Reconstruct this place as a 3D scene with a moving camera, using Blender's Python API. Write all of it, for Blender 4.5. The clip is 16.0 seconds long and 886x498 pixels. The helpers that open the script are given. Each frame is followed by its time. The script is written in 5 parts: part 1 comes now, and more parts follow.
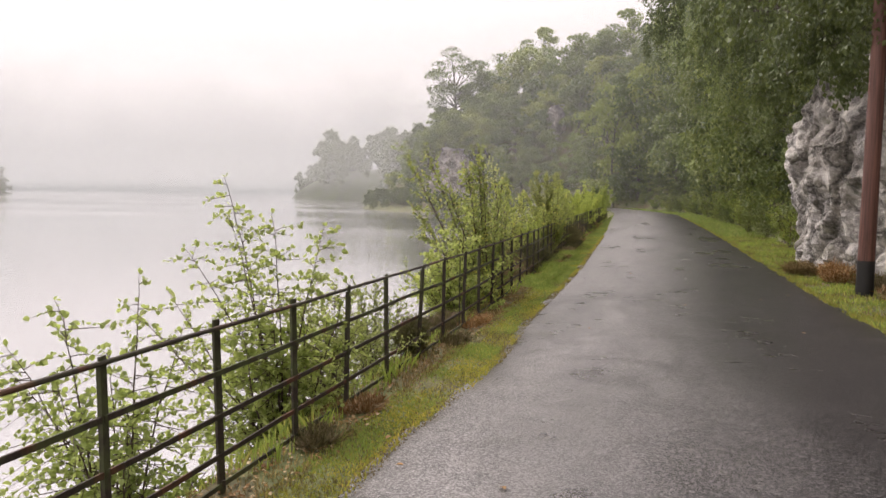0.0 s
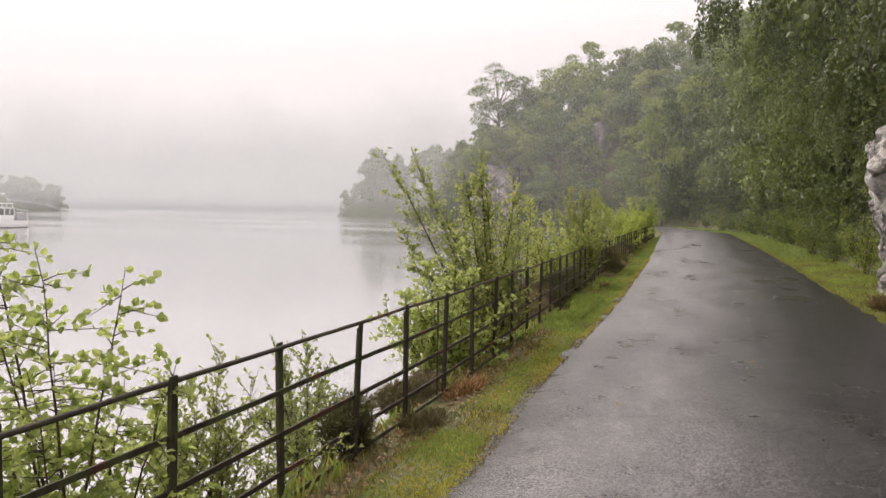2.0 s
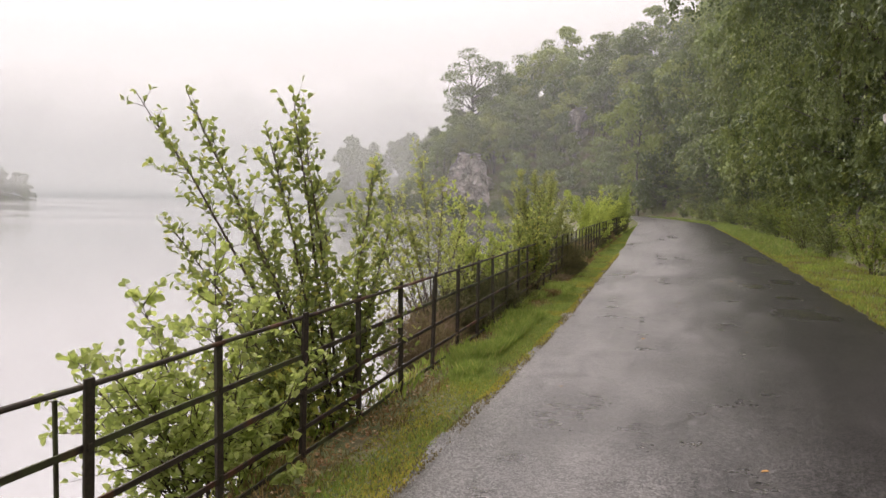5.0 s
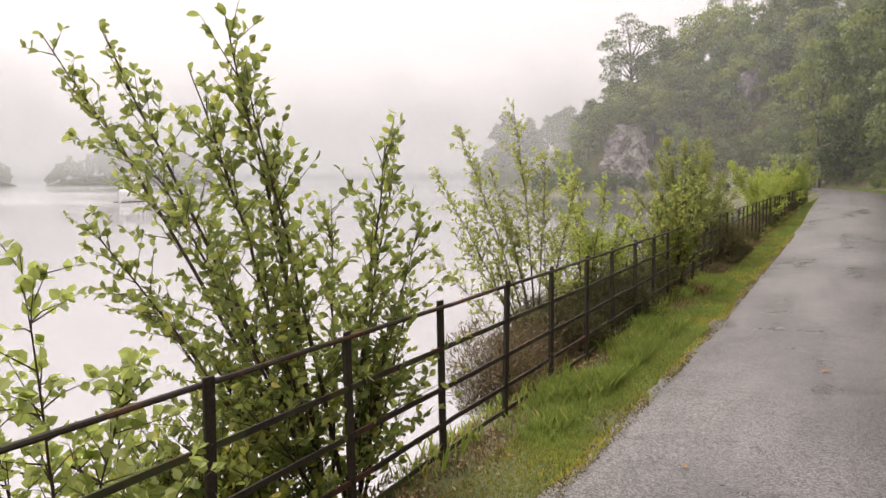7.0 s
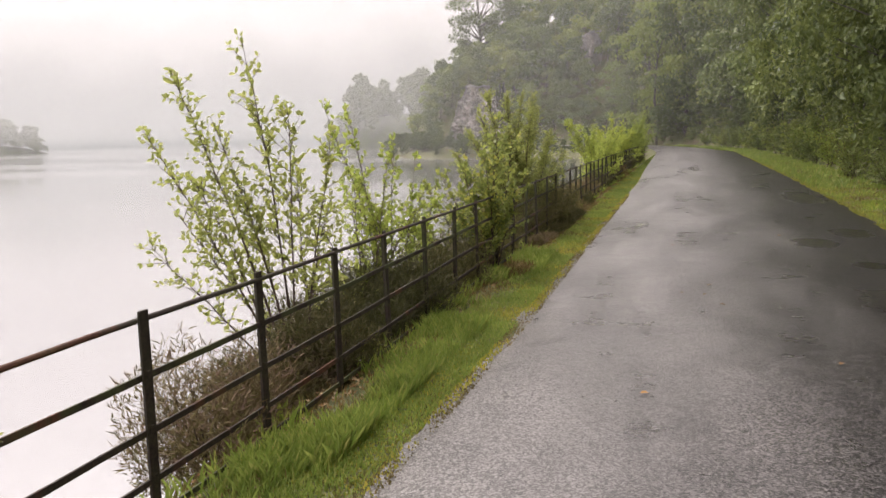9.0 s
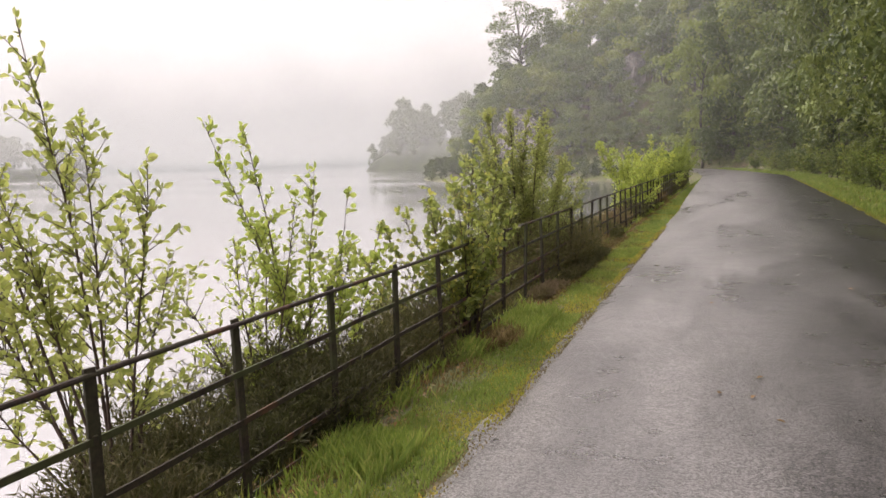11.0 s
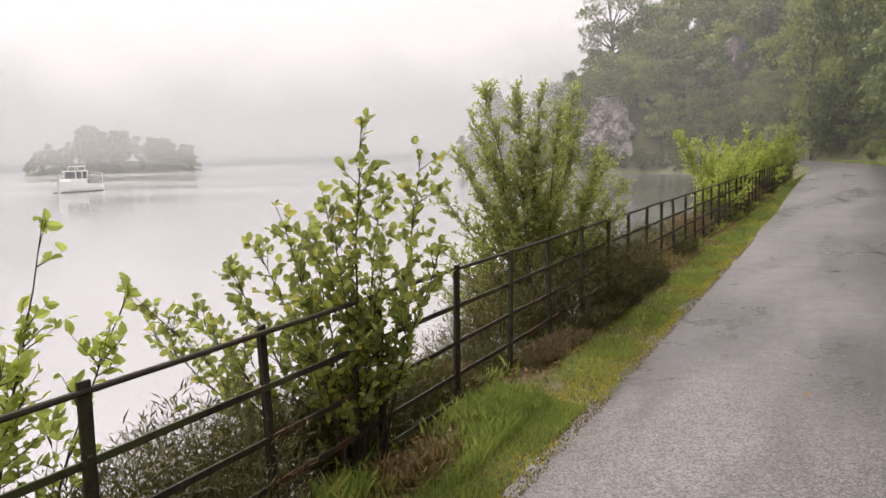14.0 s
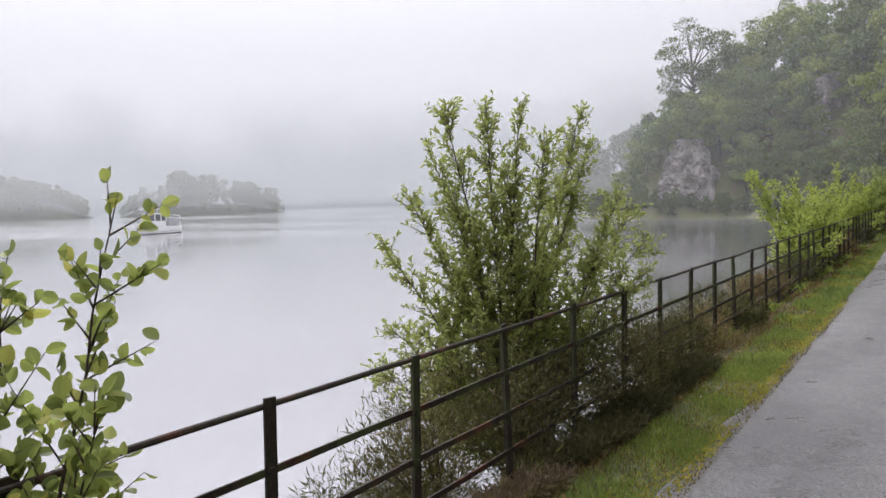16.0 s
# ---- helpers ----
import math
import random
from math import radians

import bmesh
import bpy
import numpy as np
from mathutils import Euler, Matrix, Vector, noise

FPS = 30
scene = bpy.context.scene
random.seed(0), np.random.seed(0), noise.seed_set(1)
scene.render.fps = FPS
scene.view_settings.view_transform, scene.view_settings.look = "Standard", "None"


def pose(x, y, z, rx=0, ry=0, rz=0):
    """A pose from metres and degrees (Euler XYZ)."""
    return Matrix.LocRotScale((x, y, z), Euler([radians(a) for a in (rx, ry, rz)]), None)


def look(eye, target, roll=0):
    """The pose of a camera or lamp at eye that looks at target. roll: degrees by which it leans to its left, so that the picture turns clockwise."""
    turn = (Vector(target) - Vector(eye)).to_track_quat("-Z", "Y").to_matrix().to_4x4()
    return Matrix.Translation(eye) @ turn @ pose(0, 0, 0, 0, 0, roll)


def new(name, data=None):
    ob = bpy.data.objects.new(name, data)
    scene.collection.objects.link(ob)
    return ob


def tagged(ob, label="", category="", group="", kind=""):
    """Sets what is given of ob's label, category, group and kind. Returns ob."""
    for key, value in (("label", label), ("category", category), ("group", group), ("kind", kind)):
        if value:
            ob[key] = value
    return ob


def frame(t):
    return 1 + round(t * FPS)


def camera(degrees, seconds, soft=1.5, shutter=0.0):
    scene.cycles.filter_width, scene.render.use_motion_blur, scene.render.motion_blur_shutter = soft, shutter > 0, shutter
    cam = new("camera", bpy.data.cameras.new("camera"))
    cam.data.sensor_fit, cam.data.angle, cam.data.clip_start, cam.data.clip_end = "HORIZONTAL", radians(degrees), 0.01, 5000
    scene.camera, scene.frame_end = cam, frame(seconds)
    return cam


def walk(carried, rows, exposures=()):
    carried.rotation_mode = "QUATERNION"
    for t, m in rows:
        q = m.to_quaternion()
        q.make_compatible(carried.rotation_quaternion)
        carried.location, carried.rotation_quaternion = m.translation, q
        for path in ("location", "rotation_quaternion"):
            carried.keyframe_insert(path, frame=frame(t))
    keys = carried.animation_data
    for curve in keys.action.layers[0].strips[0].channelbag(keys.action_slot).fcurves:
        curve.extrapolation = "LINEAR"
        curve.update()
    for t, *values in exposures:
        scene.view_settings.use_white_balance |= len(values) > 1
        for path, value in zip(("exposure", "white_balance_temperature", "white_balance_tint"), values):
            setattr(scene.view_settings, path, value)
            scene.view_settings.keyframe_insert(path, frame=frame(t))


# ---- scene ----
cam = camera(61.3, 16.0)
PATH = [
    (0, (0.215, -1.037, 1.625), (-0.328, 0.882, 1.477), 0.8),
    (0.5, (0.231, -0.385, 1.593), (-0.315, 1.533, 1.441), 1.0),
    (1, (0.215, 0.235, 1.617), (-0.357, 2.146, 1.483), 1.1),
    (1.5, (0.173, 0.895, 1.629), (-0.438, 2.796, 1.52), 1.2),
    (2, (0.161, 1.551, 1.652), (-0.501, 3.435, 1.55), 0.8),
    (2.5, (0.13, 2.231, 1.642), (-0.552, 4.108, 1.525), 0.7),
    (3, (0.158, 2.891, 1.654), (-0.491, 4.779, 1.531), 0.8),
    (3.5, (0.187, 3.507, 1.621), (-0.388, 5.418, 1.488), 0.9),
    (6, (0.143, 6.82, 1.647), (-0.591, 8.676, 1.518), 0.6),
    (6.5, (0.116, 7.335, 1.678), (-0.78, 9.117, 1.518), 0.3),
    (7, (0.055, 7.761, 1.646), (-0.938, 9.486, 1.453), -0.5),
    (7.5, (0.014, 8.286, 1.644), (-0.972, 10.011, 1.413), -1.1),
    (8, (0.065, 8.839, 1.671), (-0.828, 10.608, 1.4), -1.3),
    (8.5, (0.026, 9.377, 1.614), (-0.744, 11.2, 1.322), -1.5),
    (9, (0.08, 9.95, 1.608), (-0.575, 11.816, 1.312), -1.5),
    (11.5, (0.096, 12.766, 1.645), (-0.759, 14.561, 1.427), -1.8),
    (12, (0.079, 13.273, 1.649), (-0.873, 15.016, 1.411), -1.4),
    (12.5, (0.069, 13.817, 1.65), (-0.886, 15.556, 1.398), -1.1),
    (13, (0.069, 14.368, 1.67), (-0.867, 16.116, 1.404), -0.6),
    (13.5, (0.019, 14.902, 1.609), (-0.917, 16.649, 1.34), -0.6),
    (14, (-0.003, 15.463, 1.626), (-0.988, 17.187, 1.38), -1.8),
    (14.5, (-0.061, 16.044, 1.672), (-1.162, 17.708, 1.542), 0.6),
    (15, (-0.135, 16.669, 1.717), (-1.287, 18.304, 1.679), -0.8),
    (15.5, (-0.159, 17.298, 1.701), (-1.355, 18.9, 1.643), -1.6),
    (16, (-0.218, 17.875, 1.616), (-1.382, 19.496, 1.491), -1.7),
]
walk(cam, [(t, look(eye, target, roll)) for t, eye, target, roll in PATH], [(0, 0.64, 6850, 15), (1.5, 0.62, 6850, 15), (2.5, 0.50, 6750, 13), (3.5, 0.44, 6700, 12), (6, 0.66, 6850, 15), (9, 0.68, 6850, 14), (11.5, 0.72, 6850, 15), (13.5, 0.66, 6850, 15), (14.5, 0.56, 6600, 12), (15.5, 0.41, 6200, 11), (16, 0.40, 6060, 12)])

# world, sun and mist light
world = bpy.data.worlds.new("overcast_sky")
scene.world = world
world.use_nodes = True
wn, wl = world.node_tree.nodes, world.node_tree.links
wn.clear()
sky = wn.new("ShaderNodeTexSky")
sky.sky_type = "NISHITA"
sky.sun_disc = False
sky.sun_elevation, sky.sun_rotation = radians(52), radians(-60)
sky.dust_density = 3.0
hsv = wn.new("ShaderNodeHueSaturation")
hsv.inputs["Saturation"].default_value = 0.08
cloud = wn.new("ShaderNodeMix")
cloud.data_type = "RGBA"
cloud.inputs[0].default_value = 0.82
cloud.inputs[7].default_value = (10.2, 9.75, 9.95, 1)
bg = wn.new("ShaderNodeBackground")
bg.inputs["Strength"].default_value = 0.10
wo = wn.new("ShaderNodeOutputWorld")
wl.new(sky.outputs[0], hsv.inputs["Color"])
wl.new(hsv.outputs[0], cloud.inputs[6])
# an overcast sky is brighter overhead than at the horizon
wc = wn.new("ShaderNodeTexCoord")
ws = wn.new("ShaderNodeSeparateXYZ")
wl.new(wc.outputs["Generated"], ws.inputs[0])
lift = wn.new("ShaderNodeMapRange")
for slot, value in (("From Min", 0.0), ("From Max", 1.0), ("To Min", 0.55), ("To Max", 1.70)):
    lift.inputs[slot].default_value = value
wl.new(ws.outputs[2], lift.inputs["Value"])
dome = wn.new("ShaderNodeVectorMath")
dome.operation = "SCALE"
wl.new(cloud.outputs[2], dome.inputs[0])
wl.new(lift.outputs[0], dome.inputs["Scale"])
wl.new(dome.outputs[0], bg.inputs["Color"])
wl.new(bg.outputs[0], wo.inputs[0])
sun = new("sun", bpy.data.lights.new("sun", "SUN"))
sun.data.energy, sun.data.angle, sun.data.color = 1.5, radians(30), (1.0, 0.96, 0.9)
sun.matrix_world = look((-60, 35, 90), (0, 0, 0))

# ---------------------------------------------------------------- materials
class Graph:
    """A small helper to write node materials."""

    def __init__(self, name):
        self.mat = bpy.data.materials.new(name)
        self.mat.use_nodes = True
        self.n, self.l = self.mat.node_tree.nodes, self.mat.node_tree.links
        self.n.clear()
        self.out = self.n.new("ShaderNodeOutputMaterial")
        self.co = self.n.new("ShaderNodeTexCoord").outputs["Object"]
        self.geo = self.n.new("ShaderNodeNewGeometry")

    def put(self, node, slot, v):
        s = node.inputs[slot]
        if isinstance(v, bpy.types.NodeSocket):
            self.l.new(v, s)
        elif isinstance(v, tuple) and len(v) == 3 and s.type == "RGBA":
            s.default_value = (*v, 1)
        else:
            s.default_value = v

    def noise(self, scale, detail=4.0, rough=0.55, distort=0.0, stretch=None, at=None):
        v = at or self.co
        if stretch:
            m = self.n.new("ShaderNodeMapping")
            m.inputs["Scale"].default_value = stretch
            self.l.new(v, m.inputs[0])
            v = m.outputs[0]
        t = self.n.new("ShaderNodeTexNoise")
        self.l.new(v, t.inputs["Vector"])
        for k, x in (("Scale", scale), ("Detail", detail), ("Roughness", rough), ("Distortion", distort)):
            t.inputs[k].default_value = x
        return t.outputs["Fac"]

    def ramp(self, fac, *stops):
        r = self.n.new("ShaderNodeValToRGB")
        e = r.color_ramp.elements
        while len(e) < len(stops):
            e.new(0.5)
        for el, (p, c) in zip(e, stops):
            el.position = p
            el.color = (*c, 1) if isinstance(c, tuple) else (c, c, c, 1)
        self.l.new(fac, r.inputs[0])
        return r.outputs[0]

    def mix(self, fac, a, b, kind="MIX"):
        m = self.n.new("ShaderNodeMix")
        m.data_type, m.blend_type = "RGBA", kind
        self.put(m, 0, fac), self.put(m, 6, a), self.put(m, 7, b)
        return m.outputs[2]

    def math(self, op, a, b=0.0):
        m = self.n.new("ShaderNodeMath")
        m.operation = op
        self.put(m, 0, a), self.put(m, 1, b)
        return m.outputs[0]

    def bump(self, height, strength, dist):
        b = self.n.new("ShaderNodeBump")
        b.inputs["Strength"].default_value, b.inputs["Distance"].default_value = strength, dist
        self.l.new(height, b.inputs["Height"])
        return b.outputs[0]

    def shade(self, color, rough=0.6, normal=None, metal=0.0, spec=0.5):
        p = self.n.new("ShaderNodeBsdfPrincipled")
        self.put(p, "Base Color", color), self.put(p, "Roughness", rough), self.put(p, "Metallic", metal)
        self.put(p, "Specular IOR Level", spec)
        if normal is not None:
            self.l.new(normal, p.inputs["Normal"])
        return p.outputs[0]

    def end(self, shader):
        self.l.new(shader, self.out.inputs[0])
        return self.mat

    def blend(self, fac, a, b):
        m = self.n.new("ShaderNodeMixShader")
        self.put(m, 0, fac)
        self.l.new(a, m.inputs[1]), self.l.new(b, m.inputs[2])
        return m.outputs[0]


def leaf_mat(name, *stops, through_light=0.3, rough=0.45, patch=0.5, patchy=0.5):
    g = Graph(name)
    c = g.ramp(g.geo.outputs["Random Per Island"], *stops)
    # dark noise patches: varied leaf tone, and painted shade gaps in tree crowns
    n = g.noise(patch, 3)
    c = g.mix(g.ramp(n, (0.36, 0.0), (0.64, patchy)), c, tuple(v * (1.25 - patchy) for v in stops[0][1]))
    own = g.n.new("ShaderNodeObjectInfo").outputs["Random"]
    c = g.mix(1.0, c, g.ramp(own, (0.0, (0.62, 0.68, 0.72)), (0.5, (1.0, 1.0, 1.0)), (1.0, (1.35, 1.25, 0.95))), "MULTIPLY")
    p = g.shade(c, rough, spec=0.35)
    t = g.n.new("ShaderNodeBsdfTranslucent")
    g.l.new(g.mix(0.55, c, (0.52, 0.60, 0.16)), t.inputs[0])
    return g.end(g.blend(through_light, p, t.outputs[0]))


def bark_mat(name, dark, light, scale=30):
    g = Graph(name)
    n = g.noise(scale, 5, 0.6, stretch=(1, 1, 0.25))
    return g.end(g.shade(g.ramp(n, (0.3, dark), (0.7, light)), 0.8, g.bump(n, 0.5, 0.01)))


def asphalt(pools):
    g = Graph("wet_asphalt")
    stones = g.n.new("ShaderNodeTexVoronoi")
    stones.inputs["Scale"].default_value = 115
    g.l.new(g.co, stones.inputs["Vector"])
    pick = g.n.new("ShaderNodeSeparateXYZ")
    g.l.new(stones.outputs["Color"], pick.inputs[0])
    fine = g.math("ADD", g.math("MULTIPLY", pick.outputs[0], 0.7), g.math("MULTIPLY", g.noise(26, 3, 0.75), 0.3))
    grit = g.noise(120, 2, 0.6)
    big = g.noise(0.5, 5, 0.6, stretch=(1.6, 0.4, 1))
    mid = g.noise(2.6, 7, 0.72, stretch=(0.8, 1.2, 1))
    c = g.ramp(fine, (0.20, (0.012, 0.0112, 0.0115)), (0.50, (0.050, 0.046, 0.047)), (0.80, (0.30, 0.28, 0.28)))
    s = g.n.new("ShaderNodeSeparateXYZ")
    g.l.new(g.co, s.inputs[0])
    # pale worn wheel tracks with the sky's sheen painted in, broken into blotches
    near_track = g.math("ABSOLUTE", g.math("ADD", s.outputs[0], 0.35))
    sheen_track = g.math("SUBTRACT", g.math("ADD", g.math("MULTIPLY", mid, 0.9), g.math("MULTIPLY", big, 0.5)), g.math("MULTIPLY", near_track, 0.22))
    # the sheen painted into the colour grows with distance up the lane
    far_sheen = g.n.new("ShaderNodeMapRange")
    for slot, value in (("From Min", 10.0), ("From Max", 24.0), ("To Min", -0.06), ("To Max", 0.42)):
        far_sheen.inputs[slot].default_value = value
    g.l.new(s.outputs[1], far_sheen.inputs["Value"])
    sheen_track = g.ramp(g.math("ADD", sheen_track, far_sheen.outputs[0]), (0.44, 0.0), (0.72, 0.85))
    c = g.mix(sheen_track, c, g.ramp(fine, (0.22, (0.060, 0.056, 0.056)), (0.78, (0.275, 0.257, 0.255))))
    c = g.mix(g.ramp(big, (0.38, 0.5), (0.56, 0.0)), c, (0.034, 0.031, 0.032))
    dry = g.ramp(g.math("ADD", g.math("MULTIPLY", big, 0.5), g.math("MULTIPLY", mid, 0.5)), (0.38, 0.24), (0.62, 0.44))
    # tree shade and dark reflections painted into the wetter right side of the lane
    shade_and_wet = g.ramp(g.math("ADD", g.math("MULTIPLY", s.outputs[0], 0.27), g.math("MULTIPLY", g.noise(0.9, 7, 0.70, stretch=(1.5, 0.4, 1)), 0.7)), (0.24, 0.0), (0.76, 1.0))
    c = g.mix(g.math("MULTIPLY", shade_and_wet, 0.95), c, g.ramp(fine, (0.22, (0.004, 0.0037, 0.0038)), (0.58, (0.012, 0.0108, 0.0112)), (0.82, (0.080, 0.074, 0.075))))
    wet = g.mix(g.math("MULTIPLY", shade_and_wet, 0.7), dry, (0.28, 0.28, 0.28))
    gloss = g.math("SUBTRACT", 0.68, g.math("MULTIPLY", shade_and_wet, 0.5))
    # shallow pools
    edge, pool = g.math("MULTIPLY", g.noise(2.0, 4, 0.55, 0.0, stretch=(0.5, 1.6, 1)), 1.5), None
    for x, y, rx, ry in pools:
        v = g.n.new("ShaderNodeVectorMath")
        v.operation = "MULTIPLY_ADD"
        g.l.new(g.co, v.inputs[0])
        v.inputs[1].default_value, v.inputs[2].default_value = (1 / rx, 1 / ry, 0), (-x / rx, -y / ry, 0)
        ln = g.n.new("ShaderNodeVectorMath")
        ln.operation = "LENGTH"
        g.l.new(v.outputs[0], ln.inputs[0])
        m = g.ramp(g.math("MULTIPLY", g.math("ADD", ln.outputs["Value"], edge), 0.5), (0.50, 0.75), (1.0, 0.0))
        pool = m if pool is None else g.math("MAXIMUM", pool, m)
    c = g.mix(pool, c, (0.016, 0.014, 0.013))
    wet = g.mix(pool, wet, (0.13, 0.13, 0.13))
    h = g.math("ADD", fine, g.math("MULTIPLY", grit, 0.5))
    return g.end(g.shade(c, wet, g.bump(h, 0.8, 0.010), spec=gloss))


def soil():
    g = Graph("peaty_soil_and_moss")
    n, b = g.noise(14, 6, 0.65), g.noise(0.9, 4)
    c = g.ramp(n, (0.3, (0.06, 0.042, 0.028)), (0.55, (0.14, 0.10, 0.065)), (0.75, (0.22, 0.17, 0.12)))
    c = g.mix(g.ramp(b, (0.34, 0.1), (0.50, 0.9)), c, g.ramp(n, (0.3, (0.05, 0.065, 0.018)), (0.7, (0.125, 0.14, 0.038))))
    return g.end(g.shade(c, 0.85, g.bump(n, 0.8, 0.03)))


def rock(name, pale, tone=1.0, scale=1.0):
    g = Graph(name)
    big, mid, fine = g.noise(0.7 * scale, 5, 0.6, 0.3), g.noise(2.2 * scale, 9, 0.72, 0.25, stretch=(1, 1, 0.6)), g.noise(20 * scale, 6, 0.65)
    c = g.ramp(mid, (0.34, (0.05 * tone, 0.046 * tone, 0.043 * tone)), (0.47, (0.24 * tone, 0.225 * tone, 0.215 * tone)), (0.62, pale))
    c = g.mix(g.ramp(big, (0.46, 0.0), (0.64, 0.6)), c, (0.17 * tone, 0.15 * tone, 0.125 * tone))
    # narrow joints and seepage stains
    cell = g.n.new("ShaderNodeTexVoronoi")
    cell.feature = "DISTANCE_TO_EDGE"
    cell.inputs["Scale"].default_value = 0.9 * scale
    warp = g.n.new("ShaderNodeVectorMath")
    warp.operation = "MULTIPLY_ADD"
    wob = g.n.new("ShaderNodeTexNoise")
    wob.inputs["Scale"].default_value, wob.inputs["Detail"].default_value = 1.6 * scale, 5
    g.l.new(g.co, wob.inputs["Vector"])
    g.l.new(wob.outputs["Color"], warp.inputs[0])
    warp.inputs[1].default_value = (0.9 / scale, 0.9 / scale, 0.9 / scale)
    g.l.new(g.co, warp.inputs[2])
    g.l.new(warp.outputs[0], cell.inputs["Vector"])
    joint = g.ramp(cell.outputs["Distance"], (0.0, 0.85 if scale > 0.8 else 0.3), (0.07, 0.0))
    c = g.mix(joint, c, (0.05 * tone, 0.045 * tone, 0.04 * tone))
    c = g.mix(g.ramp(fine, (0.48, 0.0), (0.68, 0.45)), c, tuple(v * 1.05 for v in pale))
    c = g.mix(g.ramp(g.noise(1.3 * scale, 6, 0.7), (0.56, 0.0), (0.66, 0.6)), c, (0.09, 0.10, 0.04))
    h = g.math("SUBTRACT", g.math("ADD", mid, g.math("MULTIPLY", fine, 0.25)), g.math("MULTIPLY", joint, 0.5))
    return g.end(g.shade(c, 0.62, g.bump(h, 0.9, 0.16 / scale), spec=0.5))


def rusty():
    g = Graph("rusty_mossy_iron")
    n, f, r = g.noise(3.0, 4, 0.6, stretch=(1, 1, 0.6)), g.noise(60, 4, 0.7), g.n.new("ShaderNodeObjectInfo").outputs["Random"]
    c = g.ramp(f, (0.3, (0.016, 0.013, 0.012)), (0.7, (0.055, 0.038, 0.030)))
    c = g.mix(g.ramp(n, (0.54, 0.0), (0.62, 0.85)), c, g.ramp(f, (0.3, (0.060, 0.024, 0.015)), (0.7, (0.135, 0.055, 0.032))))
    c = g.mix(g.math("MULTIPLY", g.ramp(g.noise(5, 3), (0.42, 0.0), (0.56, 0.95)), r), c, (0.062, 0.072, 0.030))
    return g.end(g.shade(c, 0.72, g.bump(f, 0.6, 0.003), spec=0.3))


def water_mat():
    g = Graph("loch_water")
    a = g.noise(1.1, 3, 0.5, stretch=(0.35, 1.0, 1))
    b = g.noise(0.035, 3, 0.5, stretch=(0.3, 1.0, 1))
    h = g.math("MULTIPLY", a, g.ramp(b, (0.45, 0.25), (0.6, 1.0)))
    rough = g.ramp(b, (0.42, 0.09), (0.6, 0.18))
    return g.end(g.shade((0.56, 0.555, 0.565), rough, g.bump(h, 0.12, 0.10), metal=0.9))


def mist_sheet_mat(name, alpha, top, foot):
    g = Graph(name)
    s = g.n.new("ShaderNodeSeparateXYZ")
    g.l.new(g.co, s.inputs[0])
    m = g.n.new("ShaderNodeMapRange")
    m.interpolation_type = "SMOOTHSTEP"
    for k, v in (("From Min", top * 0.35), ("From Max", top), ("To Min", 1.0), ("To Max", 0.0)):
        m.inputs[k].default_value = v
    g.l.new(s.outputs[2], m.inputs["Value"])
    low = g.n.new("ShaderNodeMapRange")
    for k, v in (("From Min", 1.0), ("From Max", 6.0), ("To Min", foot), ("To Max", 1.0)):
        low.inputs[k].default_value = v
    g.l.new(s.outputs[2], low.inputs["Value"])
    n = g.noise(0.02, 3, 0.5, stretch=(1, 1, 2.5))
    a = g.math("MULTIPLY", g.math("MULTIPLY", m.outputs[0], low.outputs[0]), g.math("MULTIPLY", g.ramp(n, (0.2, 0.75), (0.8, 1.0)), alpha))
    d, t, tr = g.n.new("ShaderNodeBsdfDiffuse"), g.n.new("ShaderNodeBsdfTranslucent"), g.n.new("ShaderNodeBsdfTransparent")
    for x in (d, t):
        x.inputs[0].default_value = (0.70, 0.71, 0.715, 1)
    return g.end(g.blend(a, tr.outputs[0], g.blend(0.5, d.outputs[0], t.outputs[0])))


def glow_haze_mat():
    g = Graph("glowing_distance_haze")
    s = g.n.new("ShaderNodeSeparateXYZ")
    g.l.new(g.co, s.inputs[0])
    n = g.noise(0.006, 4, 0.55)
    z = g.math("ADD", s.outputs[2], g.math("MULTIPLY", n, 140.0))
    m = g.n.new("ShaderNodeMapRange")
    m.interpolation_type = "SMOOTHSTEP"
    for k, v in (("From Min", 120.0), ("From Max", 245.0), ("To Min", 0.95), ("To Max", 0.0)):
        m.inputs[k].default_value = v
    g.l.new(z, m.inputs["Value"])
    # grey glow imitates haze over the hills; alpha fades it with height
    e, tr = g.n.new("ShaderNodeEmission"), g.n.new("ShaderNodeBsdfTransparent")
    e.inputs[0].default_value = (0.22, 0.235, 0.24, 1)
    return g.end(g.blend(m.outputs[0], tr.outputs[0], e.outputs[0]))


def plain(name, color, rough=0.5, metal=0.0, grain=40, amount=0.12):
    g = Graph(name)
    n = g.noise(grain, 4)
    dark = tuple(v * (1 - amount * 2) for v in color)
    return g.end(g.shade(g.ramp(n, (0.3, dark), (0.7, color)), rough, g.bump(n, 0.15, 0.004), metal))


POOLS = ((1.87, 17.3, 0.42, 0.6), (1.52, 21.1, 0.3, 0.5), (1.9, 19.4, 0.22, 0.25), (2.2, 22.3, 0.3, 0.5), (2.2, 28.6, 0.4, 1.6))
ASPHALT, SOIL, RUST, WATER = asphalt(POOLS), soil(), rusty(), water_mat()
FOREST_FLOOR = plain("dark_forest_floor", (0.06, 0.075, 0.035), 0.9, grain=0.3, amount=0.3)
ROCK_NEAR = rock("pale_streaked_rock", (0.74, 0.70, 0.65), 1.25)
ROCK_FAR = rock("grey_pink_rock", (0.44, 0.385, 0.365), 1.15, 0.4)
